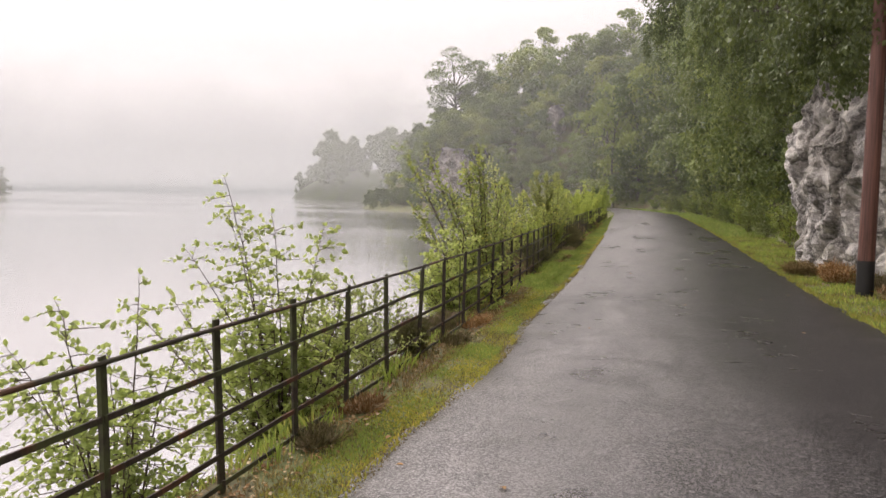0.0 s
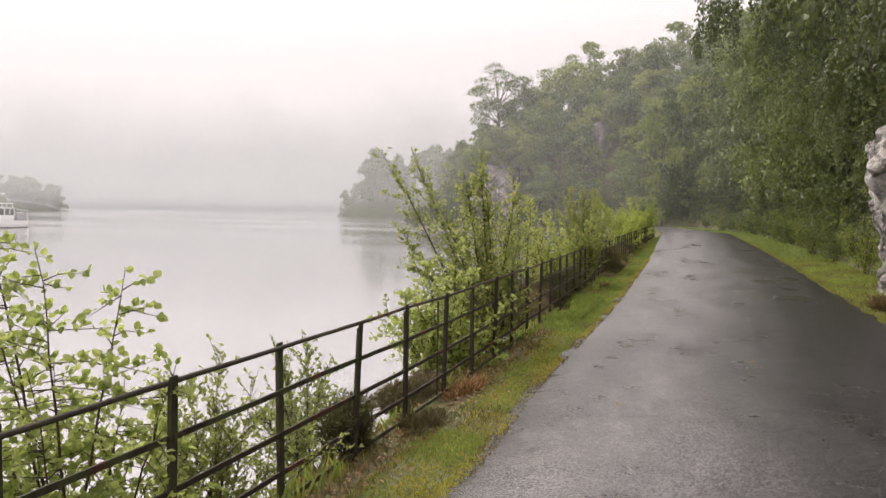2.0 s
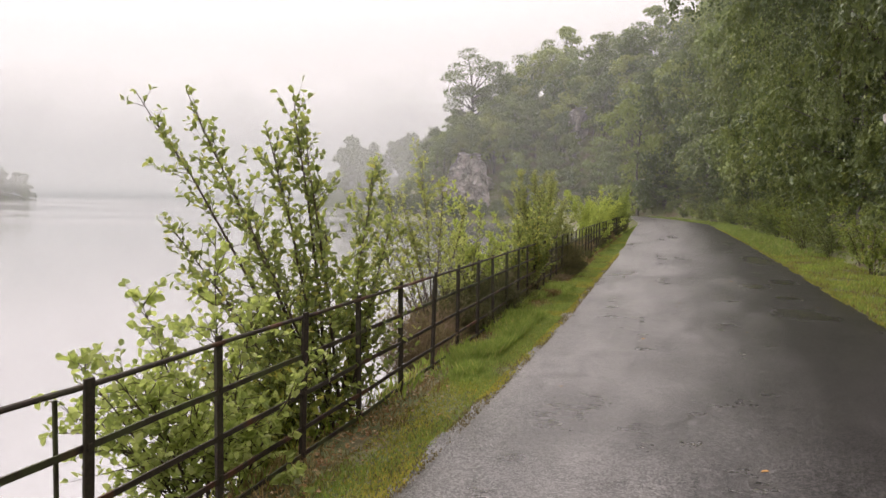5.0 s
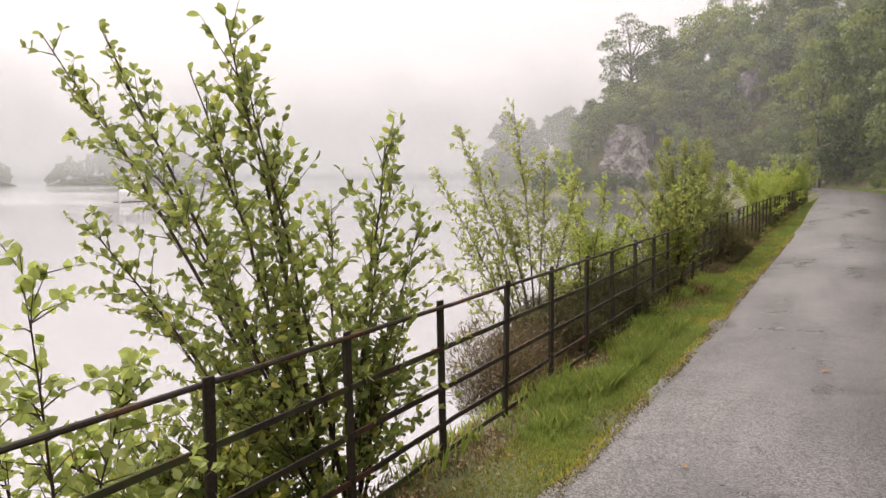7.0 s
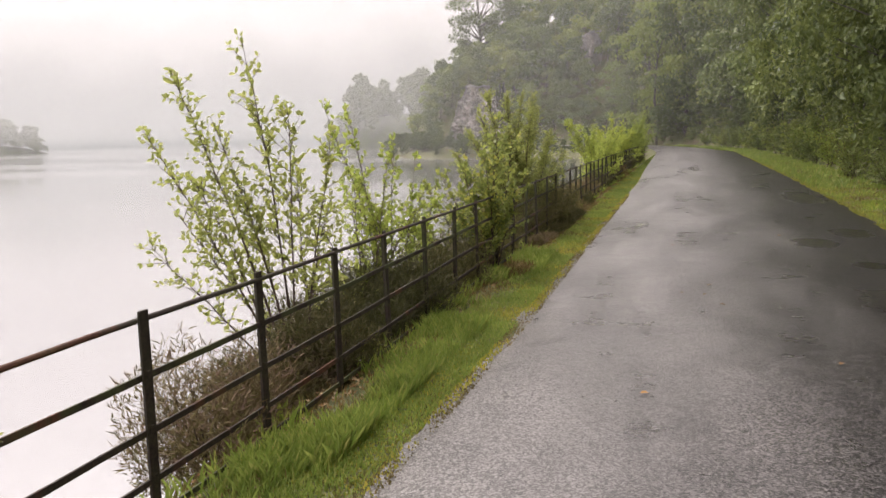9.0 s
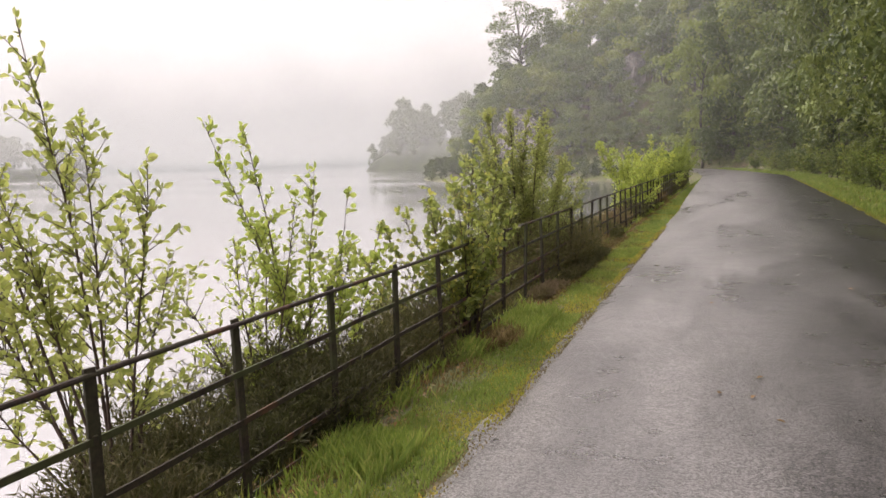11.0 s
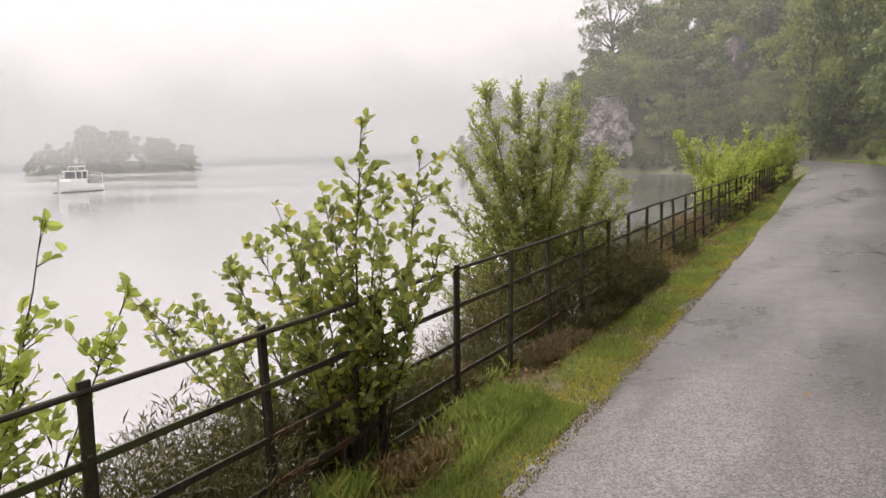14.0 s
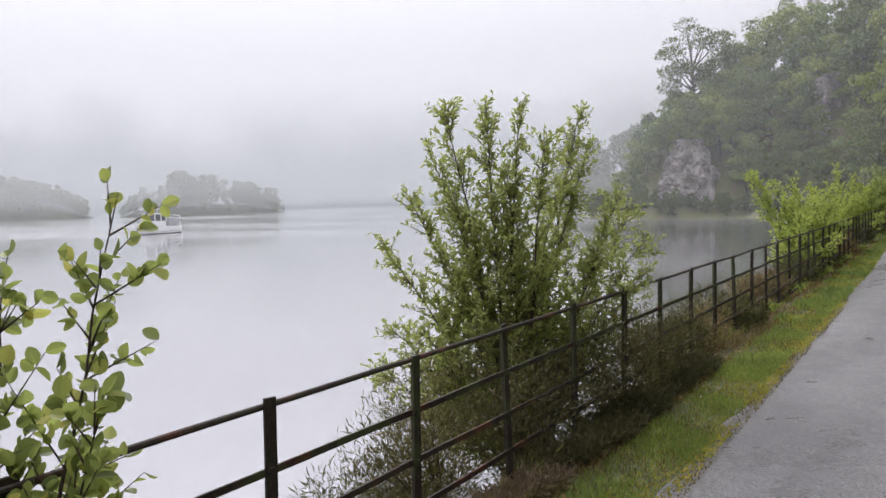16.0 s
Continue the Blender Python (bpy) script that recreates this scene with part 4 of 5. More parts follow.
shrub("birch_sapling", (-2.75, 2.55, -0.75), [(-2.9, 2.3, 1.0), (-2.75, 2.75, 1.15), (-3.3, 2.3, 0.75), (-2.55, 2.9, 0.8), (-3.1, 2.9, 0.6), (-2.5, 2.4, 0.45)] + fan(41, 9, -2.85, 2.5, 0.3, 0.35, 0.35, 0.3), "young birch with fresh green leaves on the bank", "shrub", LEAF_BIRCH, 0.046, 0.038, 101, twigs=12, twig_len=0.5, per=15, bare=0.2, droop=0.35)
shrub("birch_sapling", (-2.55, 4.15, -0.75), [(-2.97, 4.0, 1.80), (-2.85, 4.0, 1.45), (-3.8, 4.0, 0.68), (-3.26, 4.0, 1.25), (-2.48, 4.05, 1.48), (-2.18, 4.1, 1.40), (-2.02, 4.2, 1.02), (-3.31, 4.0, 0.45), (-3.06, 3.9, 0.0), (-3.5, 4.1, 0.85), (-2.53, 3.9, 1.0), (-2.3, 4.3, 0.9), (-2.75, 3.8, 0.7), (-3.2, 4.3, 0.7), (-2.2, 4.4, 0.65), (-2.9, 4.4, 0.9), (-2.45, 4.5, 0.55), (-2.1, 4.3, 0.4), (-3.0, 4.3, 0.25)] + fan(42, 12, -2.6, 4.2, 0.15, 0.28, 0.3, 0.28), "tall young birch with small fresh leaves on the bank", "shrub", LEAF_BIRCH, 0.046, 0.038, 102, twigs=12, twig_len=0.48, per=17, bare=0.2, droop=0.34, bow=0.42)
shrub("willow_scrub", (-2.6, 5.25, -0.7), fan(3, 24, -2.65, 5.3, 0.42, 0.25, 0.4, 0.2), "low scrub of small pale leaves behind the railing", "shrub", LEAF_WILLOW, 0.038, 0.024, 103, twigs=16, twig_len=0.3, per=12, bare=0.15, stem_r=0.008)
shrub("willow_scrub", (-2.75, 6.6, -0.6), fan(4, 18, -2.7, 6.4, 0.36, 0.28, 0.4, 0.18), "low scrub of small pale leaves behind the railing", "shrub", LEAF_WILLOW, 0.038, 0.024, 104, twigs=16, twig_len=0.3, per=12, bare=0.15, stem_r=0.008)
shrub("alder_bush", (-2.45, 10.92, -0.5), [(-2.2, 11.1, 1.9), (-2.3, 11.3, 1.75), (-2.3, 11.5, 1.0), (-2.2, 11.35, 1.45), (-2.25, 11.0, 0.9), (-2.7, 11.2, 1.5), (-2.4, 11.4, 0.6), (-2.6, 11.3, 0.9), (-3.70, 10.2, 2.40), (-3.30, 10.2, 2.46), (-2.42, 10.2, 2.38), (-2.58, 10.2, 2.15), (-3.45, 10.2, 1.42), (-2.32, 10.2, 2.08), (-2.9, 10.1, 1.75), (-3.3, 10.5, 1.0)] + fan(31, 16, -2.65, 10.3, 0.55, 0.36, 0.4, 0.32), "large alder bush leaning over the railing", "shrub", LEAF_ALDER, 0.060, 0.038, 105, twigs=10, twig_len=0.52, per=14, stem_r=0.015, bare=0.25, bow=0.46, shape="round")
shrub("alder_scrub", (-2.6, 10.4, -0.7), fan(35, 26, -2.6, 10.3, 0.12, 0.28, 0.5, 0.22), "low dark alder scrub under the large bush", "shrub", LEAF_ALDER, 0.062, 0.044, 115, twigs=14, twig_len=0.3, per=10, stem_r=0.01, bare=0.12)
shrub("birch_sapling", (-2.5, 9.3, -0.6), [(-2.35, 9.2, 1.45), (-2.6, 8.9, 1.1), (-2.3, 9.5, 1.05), (-2.8, 9.2, 0.9), (-2.3, 8.8, 0.8), (-2.6, 9.7, 0.7)] + fan(32, 17, -2.55, 9.0, 0.45, 0.28, 0.45, 0.3), "thin birch sapling with broad leaves at the railing", "shrub", LEAF_BIRCH, 0.060, 0.050, 106, twigs=12, twig_len=0.46, per=10, bare=0.3, droop=0.3)
shrub("willow_bush", (-2.95, 15.1, -0.5), [(-3.9, 14.9, 2.25), (-3.2, 14.9, 2.42), (-2.84, 14.9, 1.93), (-4.15, 14.9, 1.66), (-4.2, 14.9, 0.8), (-2.6, 15.0, 1.7), (-3.3, 14.9, 1.3), (-3.7, 14.9, 1.4), (-3.45, 14.8, 1.85), (-4.0, 15.0, 1.15), (-3.0, 15.2, 1.4), (-2.75, 15.3, 1.25), (-3.5, 15.1, 0.95)], "slender willow bush with small leaves behind the railing", "shrub", LEAF_WILLOW, 0.058, 0.034, 107, twigs=12, twig_len=0.36, per=10, bare=0.34, bow=0.46)
shrub("willow_bush", (-2.9, 16.3, -0.5), fan(8, 8, -2.95, 16.5, 1.1, 0.3, 0.35, 0.25), "light green willow bush behind the railing", "shrub", LEAF_LIME, 0.045, 0.024, 108, twigs=12, twig_len=0.3, per=9, bare=0.25)
shrub("alder_bush", (-2.85, 16.75, -0.5), [(-3.3, 16.3, 1.95), (-3.18, 16.55, 1.95), (-2.9, 16.95, 1.58), (-2.75, 17.2, 1.45), (-3.4, 16.9, 1.2), (-2.6, 17.4, 1.15), (-3.0, 16.4, 1.2), (-2.6, 16.9, 1.0)], "upright young alders with bright leaves behind the railing", "shrub", LEAF_LIME, 0.068, 0.046, 109, twigs=9, twig_len=0.26, per=8, bare=0.3)
shrub("alder_bush", (-2.38, 18.6, -0.4), [(-2.22, 18.56, 1.82), (-2.17, 19.0, 1.73), (-2.3, 18.8, 1.55), (-1.92, 18.86, 1.23), (-2.68, 18.45, 1.45), (-2.9, 18.5, 1.2), (-3.2, 18.5, 1.05), (-3.95, 18.45, 0.9), (-2.4, 18.45, 1.5), (-2.6, 18.6, 1.3), (-3.9, 18.5, 0.58), (-3.4, 18.5, 0.8), (-2.2, 18.6, 1.1), (-2.5, 18.4, 0.95), (-2.3, 18.8, 0.9), (-2.15, 18.5, 0.8), (-2.8, 18.6, 0.8), (-3.2, 18.4, 0.5), (-2.4, 18.3, 0.7)], "alder bush with round leaves, some turned yellow", "shrub", LEAF_ALDER, 0.060, 0.046, 110, twigs=11, twig_len=0.34, per=11, stem_r=0.011, bare=0.28, bow=0.40, shape="round")
shrub("willow_bush", (-2.95, 22.6, -0.5), [(-3.42, 22.4, 2.43), (-3.15, 22.4, 2.37), (-3.56, 22.4, 2.12), (-3.82, 22.4, 1.70), (-4.04, 22.4, 1.31), (-4.0, 22.4, 0.68), (-4.25, 22.4, 0.24), (-2.87, 22.5, 2.30), (-2.7, 22.6, 2.15), (-2.9, 23.6, 2.41), (-2.81, 23.6, 2.08), (-2.55, 23.6, 1.70), (-2.36, 23.6, 1.38), (-2.4, 23.7, 1.07), (-3.3, 22.3, 1.7), (-3.0, 22.6, 1.9), (-2.8, 23.0, 1.75), (-3.5, 22.5, 1.3), (-3.6, 22.4, 0.9), (-3.1, 22.8, 1.4), (-2.6, 23.2, 1.3), (-3.8, 22.5, 0.4), (-2.65, 24.2, 1.6)] + fan(36, 14, -3.2, 22.6, 0.35, 0.35, 0.5, 0.25), "tall dense willow bush growing through the railing", "shrub", LEAF_WILLOW, 0.054, 0.022, 111, twigs=30, twig_len=0.36, per=16, stem_r=0.013, bare=0.15, bow=0.40)
for k, (y, dx, h, wide) in enumerate(((34.5, -0.5, 1.75, 0.75), (36.6, -0.6, 1.6, 0.7), (40, -0.7, 1.4, 0.8), (45, -0.6, 1.7, 0.9), (49.5, -0.5, 1.8, 0.9), (54, -0.4, 2.1, 0.9))):
    x = float(fence_x(y)) + dx
    shrub("alder_bush", (x, y, -0.4), fan(20 + k, 15, x, y, h * 0.8, wide * 0.55, wide * 0.6, h * 0.25), "bright green bush crowding the railing", "shrub", LEAF_LIME, 0.085, 0.05, 120 + k, twigs=16, twig_len=0.4, per=10, bare=0.12)


def tussock(name, at, wide, high, label, mat, seed, n=12500, blade=0.066):
    """A dense heather or broom clump of many fine upright shoots."""
    rng = np.random.default_rng(seed)
    root = thing(name, at, label, "shrub")
    n = int(n * (0.4 if wide[0] < 0.2 else 1.0 if at[1] < 20 else 0.6))
    lobes = 11
    c = np.stack([rng.uniform(-0.75, 0.75, lobes) * wide[0], rng.uniform(-0.8, 0.8, lobes) * wide[1], rng.uniform(0.55, 1.0, lobes) * high], 1)
    k = rng.integers(0, lobes, n)
    a, r = rng.uniform(0, 2 * np.pi, n), np.sqrt(rng.random(n))
    z = rng.uniform(0.03, 1.0, n) ** 0.8
    fan_out = (0.35 + 0.65 * z) * r
    p = np.stack([c[k, 0] + 0.62 * wide[0] * fan_out * np.cos(a), c[k, 1] + 0.62 * wide[1] * fan_out * np.sin(a), c[k, 2] * z * (1 - 0.3 * r)], 1)
    w = np.stack([0.55 * np.cos(a) * r, 0.55 * np.sin(a) * r, np.full(n, 0.62)], 1) + 0.65 * unit(rng, n)
    V, F = leaves(p, w, unit(rng, n), blade * (1.9 if at[1] > 26 else 1.0), 0.0036 if at[1] < 26 else 0.012, rng, "thin")
    tagged(part("foliage", data_of("foliage", V, F, mat), root), kind="stuff")
    lines = []
    for _ in range(26):
        q = p[rng.integers(0, n)] * [0.9, 0.9, 1]
        lines.append((np.array([[0, 0, -0.25], q * [0.4, 0.4, 0.4], q]), np.array([0.010, 0.006, 0.003])))
    V, F = tubes(lines, 4)
    tagged(part("twig_tangle", data_of("twig_tangle", V, F, TWIG, True), root), kind="stuff")


for k, (x, y, w, l, h, mat, label) in enumerate((
        (-2.17, 6.2, 0.19, 0.28, 0.42, BROOM, "dark broom clump at the foot of the railing"),
        (-2.3, 7.9, 0.2, 0.5, 0.2, HEATHER, "brown heather clump at the foot of the railing"),
        (-2.62, 13.4, 0.42, 0.5, 0.74, HEATHER, "reddish brown heather bush behind the railing"),
        (-2.6, 14.2, 0.36, 0.45, 0.58, HEATHER, "reddish brown heather bush behind the railing"),
        (-3.0, 15.6, 0.35, 0.5, 0.7, BROOM, "olive broom clump on the bank"),
        (-3.0, 16.6, 0.35, 0.5, 0.75, BROOM, "olive broom clump on the bank"),
        (-2.5, 14.9, 0.3, 0.55, 0.55, BROOM, "dark broom clump behind the railing"),
        (-2.5, 15.9, 0.42, 0.6, 0.78, BROOM, "dark broom clump behind the railing"),
        (-2.65, 16.7, 0.42, 0.6, 0.78, BROOM, "dark broom clump behind the railing"),
        (-2.65, 17.7, 0.42, 0.55, 0.78, BROOM, "dark broom clump behind the railing"),
        (-2.6, 19.9, 0.35, 0.5, 0.42, BROOM, "olive broom clump behind the railing"),
        (-2.95, 21.6, 0.45, 0.6, 0.9, BROOM, "dark broom clump under the willow"),
        (-2.75, 20.9, 0.4, 0.6, 0.5, BROOM, "olive broom clump behind the railing"),
        (-2.65, 18.4, 0.38, 0.5, 0.8, BROOM, "dark broom clump among the alders"),
        (-2.75, 19.1, 0.36, 0.45, 0.6, BROOM, "dark broom clump among the alders"),
        (-2.8, 16.1, 0.4, 0.55, 0.8, BROOM, "olive broom clump on the bank"),
        (float(fence_x(22.2)) + 0.14, 22.2, 0.15, 0.6, 0.13, BROOM, "low dark broom at the foot of the railing"),
        (float(fence_x(23.3)) + 0.14, 23.3, 0.15, 0.65, 0.16, BROOM, "low dark broom at the foot of the railing"),
        (float(fence_x(24.5)) + 0.14, 24.5, 0.15, 0.65, 0.15, BROOM, "low dark broom at the foot of the railing"),
        (float(fence_x(21.2)) + 0.12, 21.2, 0.15, 0.5, 0.10, HEATHER, "low brown heather at the foot of the railing"),
        (-2.62, 22.3, 0.42, 0.75, 1.0, BROOM, "dark broom clump under the willow"),
        (-2.62, 23.6, 0.42, 0.85, 1.05, BROOM, "dark broom clump under the willow"),
        (-2.6, 24.9, 0.38, 0.8, 0.85, BROOM, "dark broom clump under the willow"),
        (-2.8, 26.0, 0.4, 0.9, 0.6, HEATHER, "brown heather clump behind the railing"),
        (-2.9, 27.6, 0.4, 1.0, 0.6, BROOM, "olive broom clump behind the railing"),
        (-2.95, 30, 0.4, 1.1, 0.6, HEATHER, "brown heather clump behind the railing"),
        (-3.05, 32.6, 0.4, 1.2, 0.65, BROOM, "olive broom clump behind the railing"),
        (-3.15, 36, 0.4, 1.4, 0.7, BROOM, "dark broom clump behind the railing"),
        (-3.25, 40, 0.4, 1.8, 0.7, HEATHER, "brown heather clump behind the railing"),
        (-3.4, 45, 0.4, 2.2, 0.8, BROOM, "dark broom clump behind the railing"),
        (-3.5, 51, 0.4, 2.4, 0.8, BROOM, "dark broom clump behind the railing"))):
    z = float(ground_z(x, y)[0])
    tussock("heather_clump" if mat is HEATHER else "broom_clump", (x, y, max(z, -0.45)), (w, l), h + min(0.45, -min(0, z)) * 0.7, label, mat, 300 + k)


for k, (x, y, w, l, h) in enumerate(((4.2, 13.6, 0.4, 0.6, 0.36), (3.75, 15.2, 0.38, 0.55, 0.42), (3.3, 16.8, 0.32, 0.55, 0.3), (4.1, 11.8, 0.4, 0.6, 0.36))):
    tussock("bracken_clump", (x, y, float(ground_z(x, y)[0])), (w, l), h, "dead orange brown bracken at the foot of the cliff", DEADLEAF if k % 2 else STRAW, 360 + k, n=2600, blade=0.13)


for k, (x, y, w, l, h) in enumerate(((-1.86, 3.35, 0.13, 0.25, 0.06), (-1.9, 4.2, 0.12, 0.2, 0.04), (-1.9, 6.95, 0.15, 0.35, 0.04), (-1.9, 8.1, 0.12, 0.4, 0.04), (-2.05, 18.6, 0.16, 0.4, 0.05))):
    tussock("bracken_clump", (x, y, float(ground_z(x, y)[0])), (w, l), h, "flattened red brown dead bracken at the railing's foot", DEADLEAF if k % 2 else STRAW, 380 + k, n=2200, blade=0.09)


# ---------------------------------------------------------------- trees hanging over the cliff and road
def hanging_tree(at, sprays, label, seed, leaf=0.085, strands=260, drop=(0.6, 2.2), mat=LEAF_WOOD_LIGHT, per=26, trunk_r=0.16):
    """A leaning tree whose limbs end in hanging leafy strands: sprays are (x, y, z, spread)."""
    rng = np.random.default_rng(seed)
    root = thing("birch_tree", at, label, "tree")
    at = np.array(at, float)
    fork = np.array([-0.8, 0.0, 4.0])
    lines = [(np.array([[0, 0, -0.5], [-0.2, 0, 1.5], fork]), np.array([1.0, 0.85, 0.6]) * trunk_r)]
    P, W, U = [], [], []
    for x, y, z, r in sprays:
        c = np.array([x, y, z]) - at
        lines.append((np.array([fork, (fork + c) / 2 + [0, 0, 0.9], c]), np.array([0.5, 0.3, 0.06]) * trunk_r))
        for _ in range(max(4, int(strands * r * r / 190))):
            u = unit(rng, 1)[0] * r * rng.uniform(0.3, 1) ** 0.5
            hub = c + u * [1, 1, 0.6]
            lines.append((np.array([c, (c + hub) / 2 + [0, 0, 0.15], hub]), np.array([0.012, 0.009, 0.005])))
            drop_m = rng.uniform(*drop)
            for _ in range(6):
                out = rng.normal(0, 1, 2)
                top = hub + np.array([out[0] * 0.16, out[1] * 0.16, rng.normal(0, 0.06)])
                d = drop_m * rng.uniform(0.55, 1.1)
                end = top + np.array([out[0] * 0.12, out[1] * 0.12, -d])
                lines.append((np.array([hub, top, end]), np.array([0.004, 0.003, 0.0015])))
                s = rng.random(per)[:, None] ** 0.8
                P.append(top * (1 - s) + end * s + rng.normal(0, 0.07, (per, 3)))
                away = np.array([out[0], out[1], 0.5]) / (np.hypot(*out) + 0.5)
                W.append(unit(rng, per) * 0.6 + np.array([0, 0, -0.8])), U.append(unit(rng, per) * 0.7 + away * 1.6)
    V, F = tubes(lines, 5)
    part("trunk", data_of("trunk", V, F, BARK, True), root)
    V, F = leaves(np.concatenate(P), np.concatenate(W), np.concatenate(U), leaf, leaf * 0.72, rng, "card")
    part("crown", data_of("crown", V, F, mat), root)


hanging_tree((8.0, 20.5, 6.0), [(4.7, 12.3, 4.9, 0.95), (4.1, 14.2, 4.8, 0.95), (3.5, 15.9, 4.7, 0.9), (2.9, 17.6, 4.8, 0.9), (5.0, 10.3, 5.2, 1.0), (5.4, 8.0, 5.3, 1.1), (2.0, 15.6, 5.4, 1.1), (3.0, 15.4, 5.6, 1.3), (3.2, 17.4, 5.7, 1.3), (4.4, 16, 5.9, 1.4), (1.8, 13.2, 5.6, 1.0), (3.6, 13.4, 6.0, 1.4), (4.2, 18.8, 5.8, 1.3), (5, 19, 7.5, 2.0), (6.5, 16, 7.8, 2.2), (5.2, 12.5, 7.0, 1.6)], "leafy tree overhanging the cliff", 501, mat=LEAF_WOOD, leaf=0.12, strands=620, drop=(0.3, 1.2), per=46)
hanging_tree((5.8, 25.5, 2.0), [(-0.3, 23.8, 8.2, 1.4), (0.8, 23.2, 8.0, 1.7), (2.2, 23.6, 7.6, 1.9), (3.6, 23.4, 7.0, 1.9), (4.6, 23.0, 5.6, 1.8), (1.4, 25, 9.5, 2.2), (3.6, 25, 9.8, 2.5), (5.6, 24.5, 8.5, 2.6), (5.4, 23.6, 4.0, 1.5), (0.3, 26, 10.5, 1.9)], "weeping birch hanging over the road", 502, mat=LEAF_WOOD, leaf=0.095, strands=290, drop=(0.8, 2.8), per=64)
hanging_tree((6.4, 31, 2.2), [(3.2, 30, 7.5, 1.9), (4.4, 29.5, 5.8, 1.8), (5.6, 29, 4.0, 1.7), (4.2, 32, 9.5, 2.4), (6.2, 31, 8.2, 2.6), (2.4, 31, 9.6, 1.8)], "weeping birch beside the road", 503, mat=LEAF_WOOD_LIGHT, leaf=0.11, strands=210, drop=(0.8, 2.6), per=52)
hanging_tree((6.6, 38, 2.4), [(3.6, 37, 8, 2.0), (4.6, 36.5, 5.6, 1.9), (5.6, 36, 3.8, 1.8), (4.8, 39, 10.5, 2.6), (2.9, 38.5, 10, 1.9), (6.5, 38, 8.5, 2.8)], "weeping birch beside the road", 504, mat=LEAF_WOOD, leaf=0.13, strands=180, drop=(0.8, 2.6), per=48)

# undergrowth at the foot of the slope
rngu = np.random.default_rng(77)
for k in range(46):
    y = 22.5 + k * 1.55 + rngu.uniform(-0.4, 0.4)
    x = float(np.interp(y, [t[1] for t in TOE[:11]], [t[0] for t in TOE[:11]])) + rngu.uniform(-0.45, 0.5)
    h = rngu.uniform(0.7, 1.7)
    grow = 1.0 + max(0, y - 30) * 0.012
    shrub("bramble_bush", (x, y, -0.1), fan(600 + k, 7, x - 0.15, y, h, 0.38, 0.45, 0.3), "tangled green undergrowth at the foot of the slope", "shrub", LEAF_BRAMBLE if k % 3 else LEAF_WOOD_LIGHT, 0.075 * grow, 0.055 * grow, 700 + k, twigs=8, twig_len=0.46, per=11, bare=0.1, droop=0.3, shape="card")


for k in range(66):
    y = 24 + k * 1.25 + rngu.uniform(-0.4, 0.4)
    x = float(np.interp(y, [t[1] for t in TOE[:11]], [t[0] for t in TOE[:11]])) + rngu.uniform(0.5, 1.6)
    make_tree("hazel_bush", HAZEL[k % 2], (x, y, float(ground_z(x, y)[0]) - 0.9), rngu.uniform(0, 6.28), rngu.uniform(0.3, 0.52), "leafy bush crowding the foot of the slope", "shrub", "roadside bushes")


shore_bush = 0
while shore_bush < 95:
    x, y = rngu.uniform(-58, -4), rngu.uniform(60, 146)
    ds = float(line_distance(np.array([x]), np.array([y]), SHORE)[0][0])
    dt = float(line_distance(np.array([x]), np.array([y]), TOE)[0][0])
    dr = float(line_distance(np.array([x]), np.array([y]), ROAD_L)[0][0])
    if ds < 0.15 or ds > 4.0 or dr > -1.2 and x > -34 or dt > 2:
        continue
    shore_bush += 1
    make_tree("shore_bush", FAR_WOOD[shore_bush % 3], (x, y, float(ground_z(x, y)[0]) - 0.4), rngu.uniform(0, 6.28), rngu.uniform(0.14, 0.3), "low green bush on the shore", "shrub", "shore bushes")


for k in range(30):
    t = k / 29
    x, y = np.interp(t, [0, 0.3, 0.6, 1.0], [-18.5, -24.5, -32, -42]), np.interp(t, [0, 0.3, 0.6, 1.0], [110.5, 117, 118.5, 117.5])
    x, y = x + rngu.uniform(-0.6, 0.6), y + rngu.uniform(-0.4, 0.8)
    make_tree("shore_bush", FAR_WOOD[k % 3], (x, y, float(ground_z(x, y)[0]) - 0.5), rngu.uniform(0, 6.28), rngu.uniform(0.16, 0.30), "low green bush on the shore", "shrub", "shore bushes")


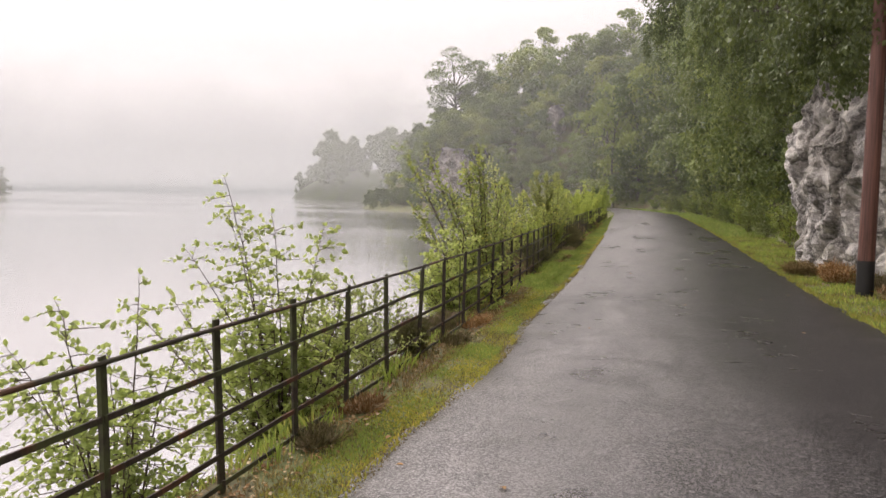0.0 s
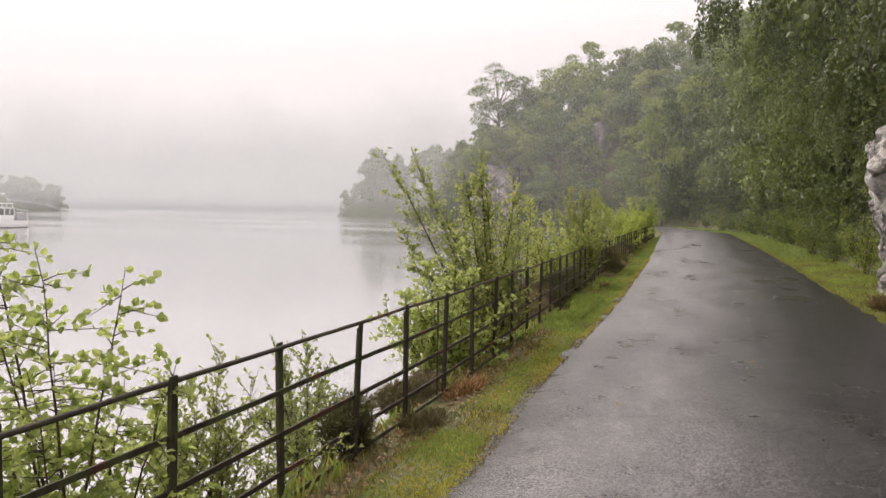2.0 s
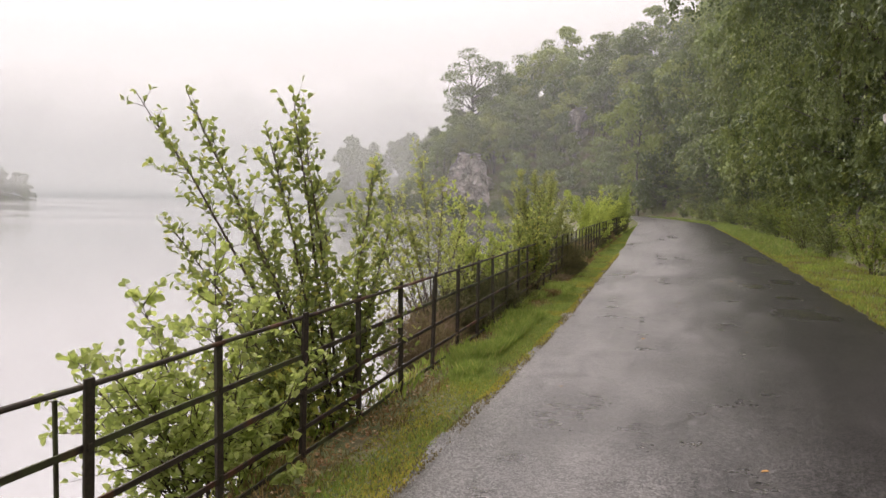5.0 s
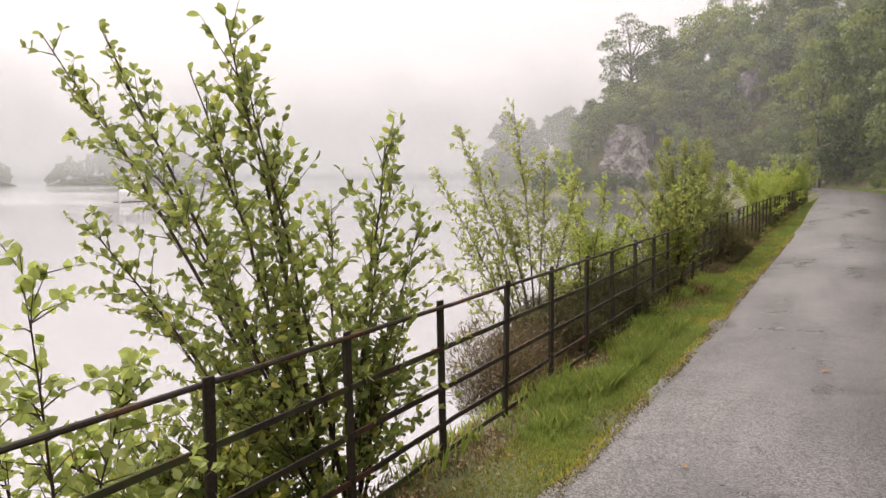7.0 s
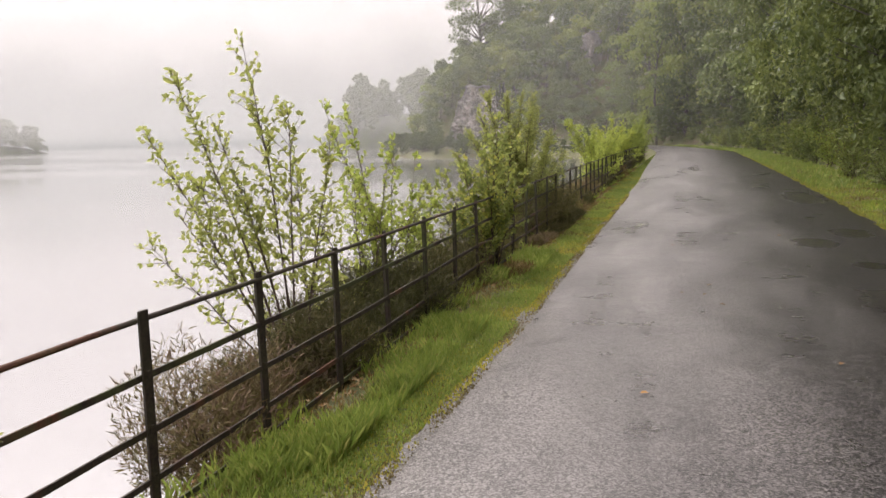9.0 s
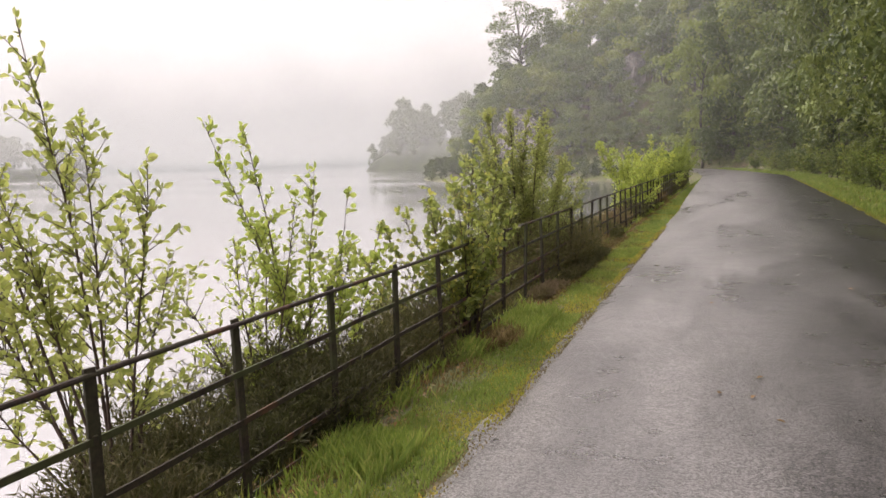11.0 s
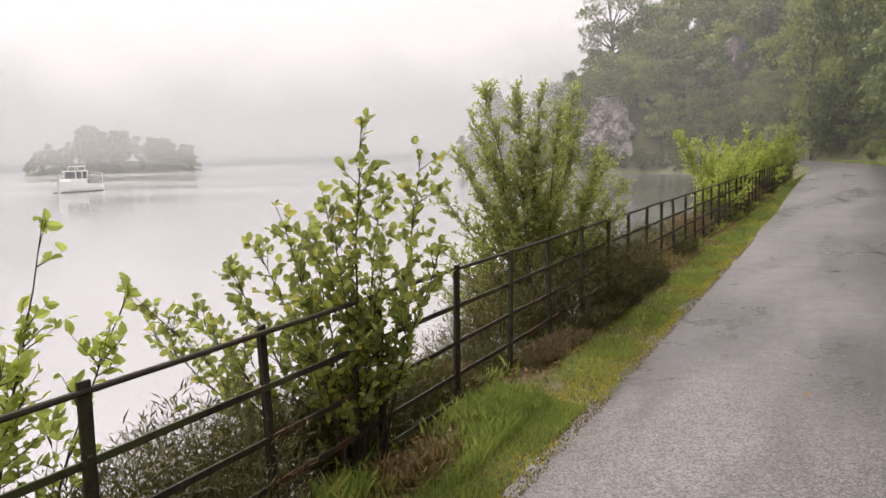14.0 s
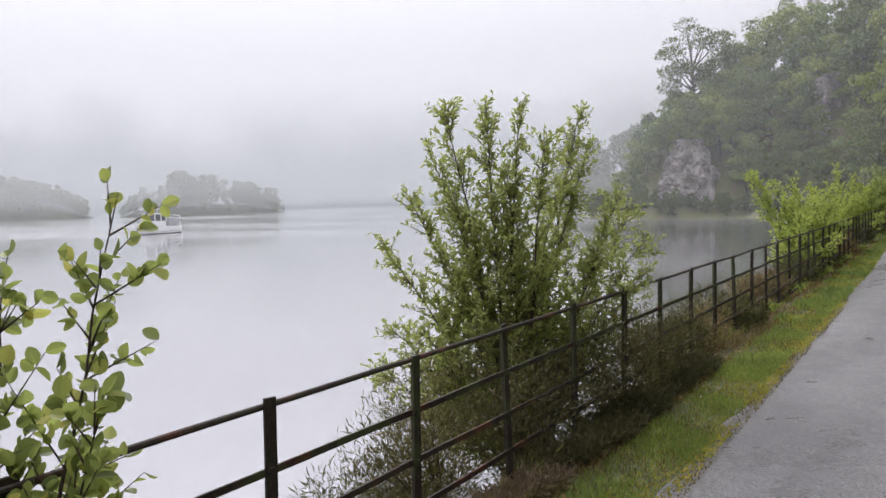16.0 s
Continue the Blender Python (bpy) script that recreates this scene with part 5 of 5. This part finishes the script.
# ---------------------------------------------------------------- verges
def blades(name, label, x_of, ys, count, mat, high, seed, thick=0.006, clump=None):
    rng = np.random.default_rng(seed)
    y = rng.uniform(ys[0], ys[1], count)
    u = rng.random(count)
    lo, hi = x_of(y)
    x = lo + (hi - lo) * u
    dens = np.array([noise.noise((a * 1.3, b * 1.3, seed)) for a, b in zip(x, y)])
    keep = dens + rng.normal(0, 0.12, count) > (-0.45 if clump is None else clump)
    x, y, dens = x[keep], y[keep], dens[keep]
    n = len(x)
    z = ground_z(x, y)
    across = (x - road_left(y)) / (road_right(y) - road_left(y))
    z = np.where((across > 0) & (across < 1), np.maximum(z, 0.012 + 0.045 * (1 - (2 * across - 1) ** 2)), z)
    h = high * rng.uniform(0.45, 1.2, n) * (0.7 + 0.9 * np.clip(dens + 0.2, 0, 1))
    a = rng.uniform(0, 2 * np.pi, n)
    lean = rng.uniform(0.1, 0.7, n) * h
    t = thick * rng.uniform(0.6, 1.3, n)
    sx, sy = -np.sin(a) * t, np.cos(a) * t
    dx, dy = np.cos(a) * lean, np.sin(a) * lean
    V = np.stack([np.stack([x - sx, y - sy, z - 0.005], 1), np.stack([x + sx, y + sy, z - 0.005], 1), np.stack([x + dx * 0.4 + sx * 0.7, y + dy * 0.4 + sy * 0.7, z + h * 0.6], 1), np.stack([x + dx, y + dy, z + h], 1)], 1).reshape(-1, 3)
    i = np.arange(n)[:, None] * 4
    F = np.concatenate([i + [0, 1, 2], i + [0, 2, 3]], 0)
    tagged(new(name, data_of(name, V, F, mat)), label, "grass", kind="stuff")


left_verge = lambda y: (fence_x(y) + 0.22, road_left(y) - 0.0)
left_edge = lambda y: (road_left(y) - 0.3, road_left(y) + 0.09)
right_verge = lambda y: (road_right(y) - 0.02, np.interp(y, [t[1] for t in TOE[:11]], [t[0] for t in TOE[:11]]) + 0.2)
right_edge = lambda y: (road_right(y) - 0.12, road_right(y) + 0.4)
blades("grass", "short wet green grass on the lochside verge", left_verge, (-3, 14), 34000, GRASS, 0.030, 1, 0.005, 0.0)
blades("grass", "short wet green grass on the lochside verge", left_verge, (12, 20), 30000, GRASS, 0.042, 2, 0.005, -0.12)
blades("grass", "short thin grass on the bare lochside verge", lambda y: (fence_x(y) + 0.3, road_left(y)), (19.5, 30), 24000, GRASS, 0.042, 12, 0.005, 0.05)
blades("dead_grass", "brown grit and dead stems along the road's edge", lambda y: (road_left(y) - 0.14, road_left(y) + 0.12), (-3, 30), 24000, STRAW, 0.009, 14, 0.006, -0.2)
blades("dead_grass", "brown dead grass among the verge grass", left_verge, (-3, 32), 16000, STRAW, 0.035, 13, 0.004, 0.05)
blades("grass", "short wet green grass on the lochside verge", left_verge, (28, 62), 16000, GRASS, 0.08, 3, 0.014, -0.05)
blades("moss", "yellow moss and worn grass on the lochside verge", left_verge, (28, 62), 16000, MOSS, 0.05, 16, 0.014, -0.2)
blades("grass", "long green grass tufts beside the railing", lambda y: (fence_x(y) + 0.05, road_left(y) - 0.25), (12.0, 20), 30000, GRASS, 0.12, 4, 0.0040, 0.10)
blades("moss", "yellow moss along the road's edge", left_edge, (-3, 30), 34000, MOSS, 0.018, 5, 0.008, -0.1)
blades("moss", "flat yellow green moss over the verge", left_verge, (-3, 32), 52000, MOSS, 0.016, 15, 0.009, -0.15)
blades("grass", "green grass on the roadside under the slope", right_verge, (4, 34), 34000, GRASS, 0.085, 6, 0.008, -0.02)
blades("grass", "green grass on the roadside under the slope", right_verge, (32, 98), 34000, GRASS, 0.14, 7, 0.02, -0.05)
blades("moss", "yellow moss and dead grass along the road's edge", right_edge, (4, 60), 34000, MOSS, 0.035, 8, 0.012, 0.0)
blades("grass", "rough grass on the loch bank behind the railing", lambda y: (fence_x(y) - 0.9, fence_x(y) + 0.1), (-2, 56), 26000, GRASS, 0.13, 9, 0.007, 0.0)


blades("dead_grass", "brown dead grass along the foot of the railing", lambda y: (fence_x(y) - 0.25, fence_x(y) + 0.32), (-3, 45), 30000, STRAW, 0.06, 10, 0.004, -0.25)

blades("dead_grass", "brown dead grass and fallen stems along the roadside", right_verge, (4, 70), 20000, STRAW, 0.07, 11, 0.01, -0.1)
blades("moss", "yellowed grass and moss on the roadside under the slope", right_verge, (4, 60), 44000, MOSS, 0.05, 17, 0.010, -0.2)


# ---------------------------------------------------------------- fallen leaves
rngl = np.random.default_rng(33)
V, F = leaves(np.zeros((1, 3)), np.array([[0, 1.0, 0.05]]), np.array([[0, 0, 1.0]]), 0.06, 0.04, rngl, "oval")
LEAF_ONE = data_of("fallen_leaf", V, F, DEADLEAF)
for x, y in ((-0.53, 2.82), (-0.79, 11.88), (0.29, 16.85), (0.18, 17.8), (-0.25, 14.37), (0.97, 15.28), (-0.1, 17.33), (0.13, 17.34), (0.7, 10.2), (1.8, 11.3), (-0.5, 7.9), (2.3, 12.0), (1.9, 8.4), (-0.3, 20.5), (1.1, 21.7), (2.2, 18.2), (-1.2, 3.0), (-1.4, 3.5), (-1.5, 10.8), (-1.7, 11.6)):
    l, r = float(road_left(y)), float(road_right(y))
    t = (x - l) / (r - l)
    ob = new("fallen_leaf", LEAF_ONE)
    ob.location = (x, y, 0.032 + 0.045 * max(0, 1 - (2 * t - 1) ** 2))
    ob.rotation_euler = (rngl.normal(0, 0.15), rngl.normal(0, 0.15), rngl.uniform(0, 6.28))
    tagged(ob, "small dead leaf lying on the wet lane", "leaf", "fallen leaves")
rngd = np.random.default_rng(91)
n = 6000
yy = rngd.uniform(-2, 34, n)
xx = fence_x(yy) + rngd.normal(0.08, 0.13, n)
pp = np.stack([xx, yy, ground_z(xx, yy) + 0.02], 1)
V, F = leaves(pp, unit(rngd, n) * [1, 1, 0.25], unit(rngd, n) * 0.4 + [0, 0, 1.0], 0.042, 0.026, rngd, "card")
tagged(new("leaf_litter", data_of("leaf_litter", V, F, DEADLEAF)), "brown leaf litter under the railing", "leaves", kind="stuff")
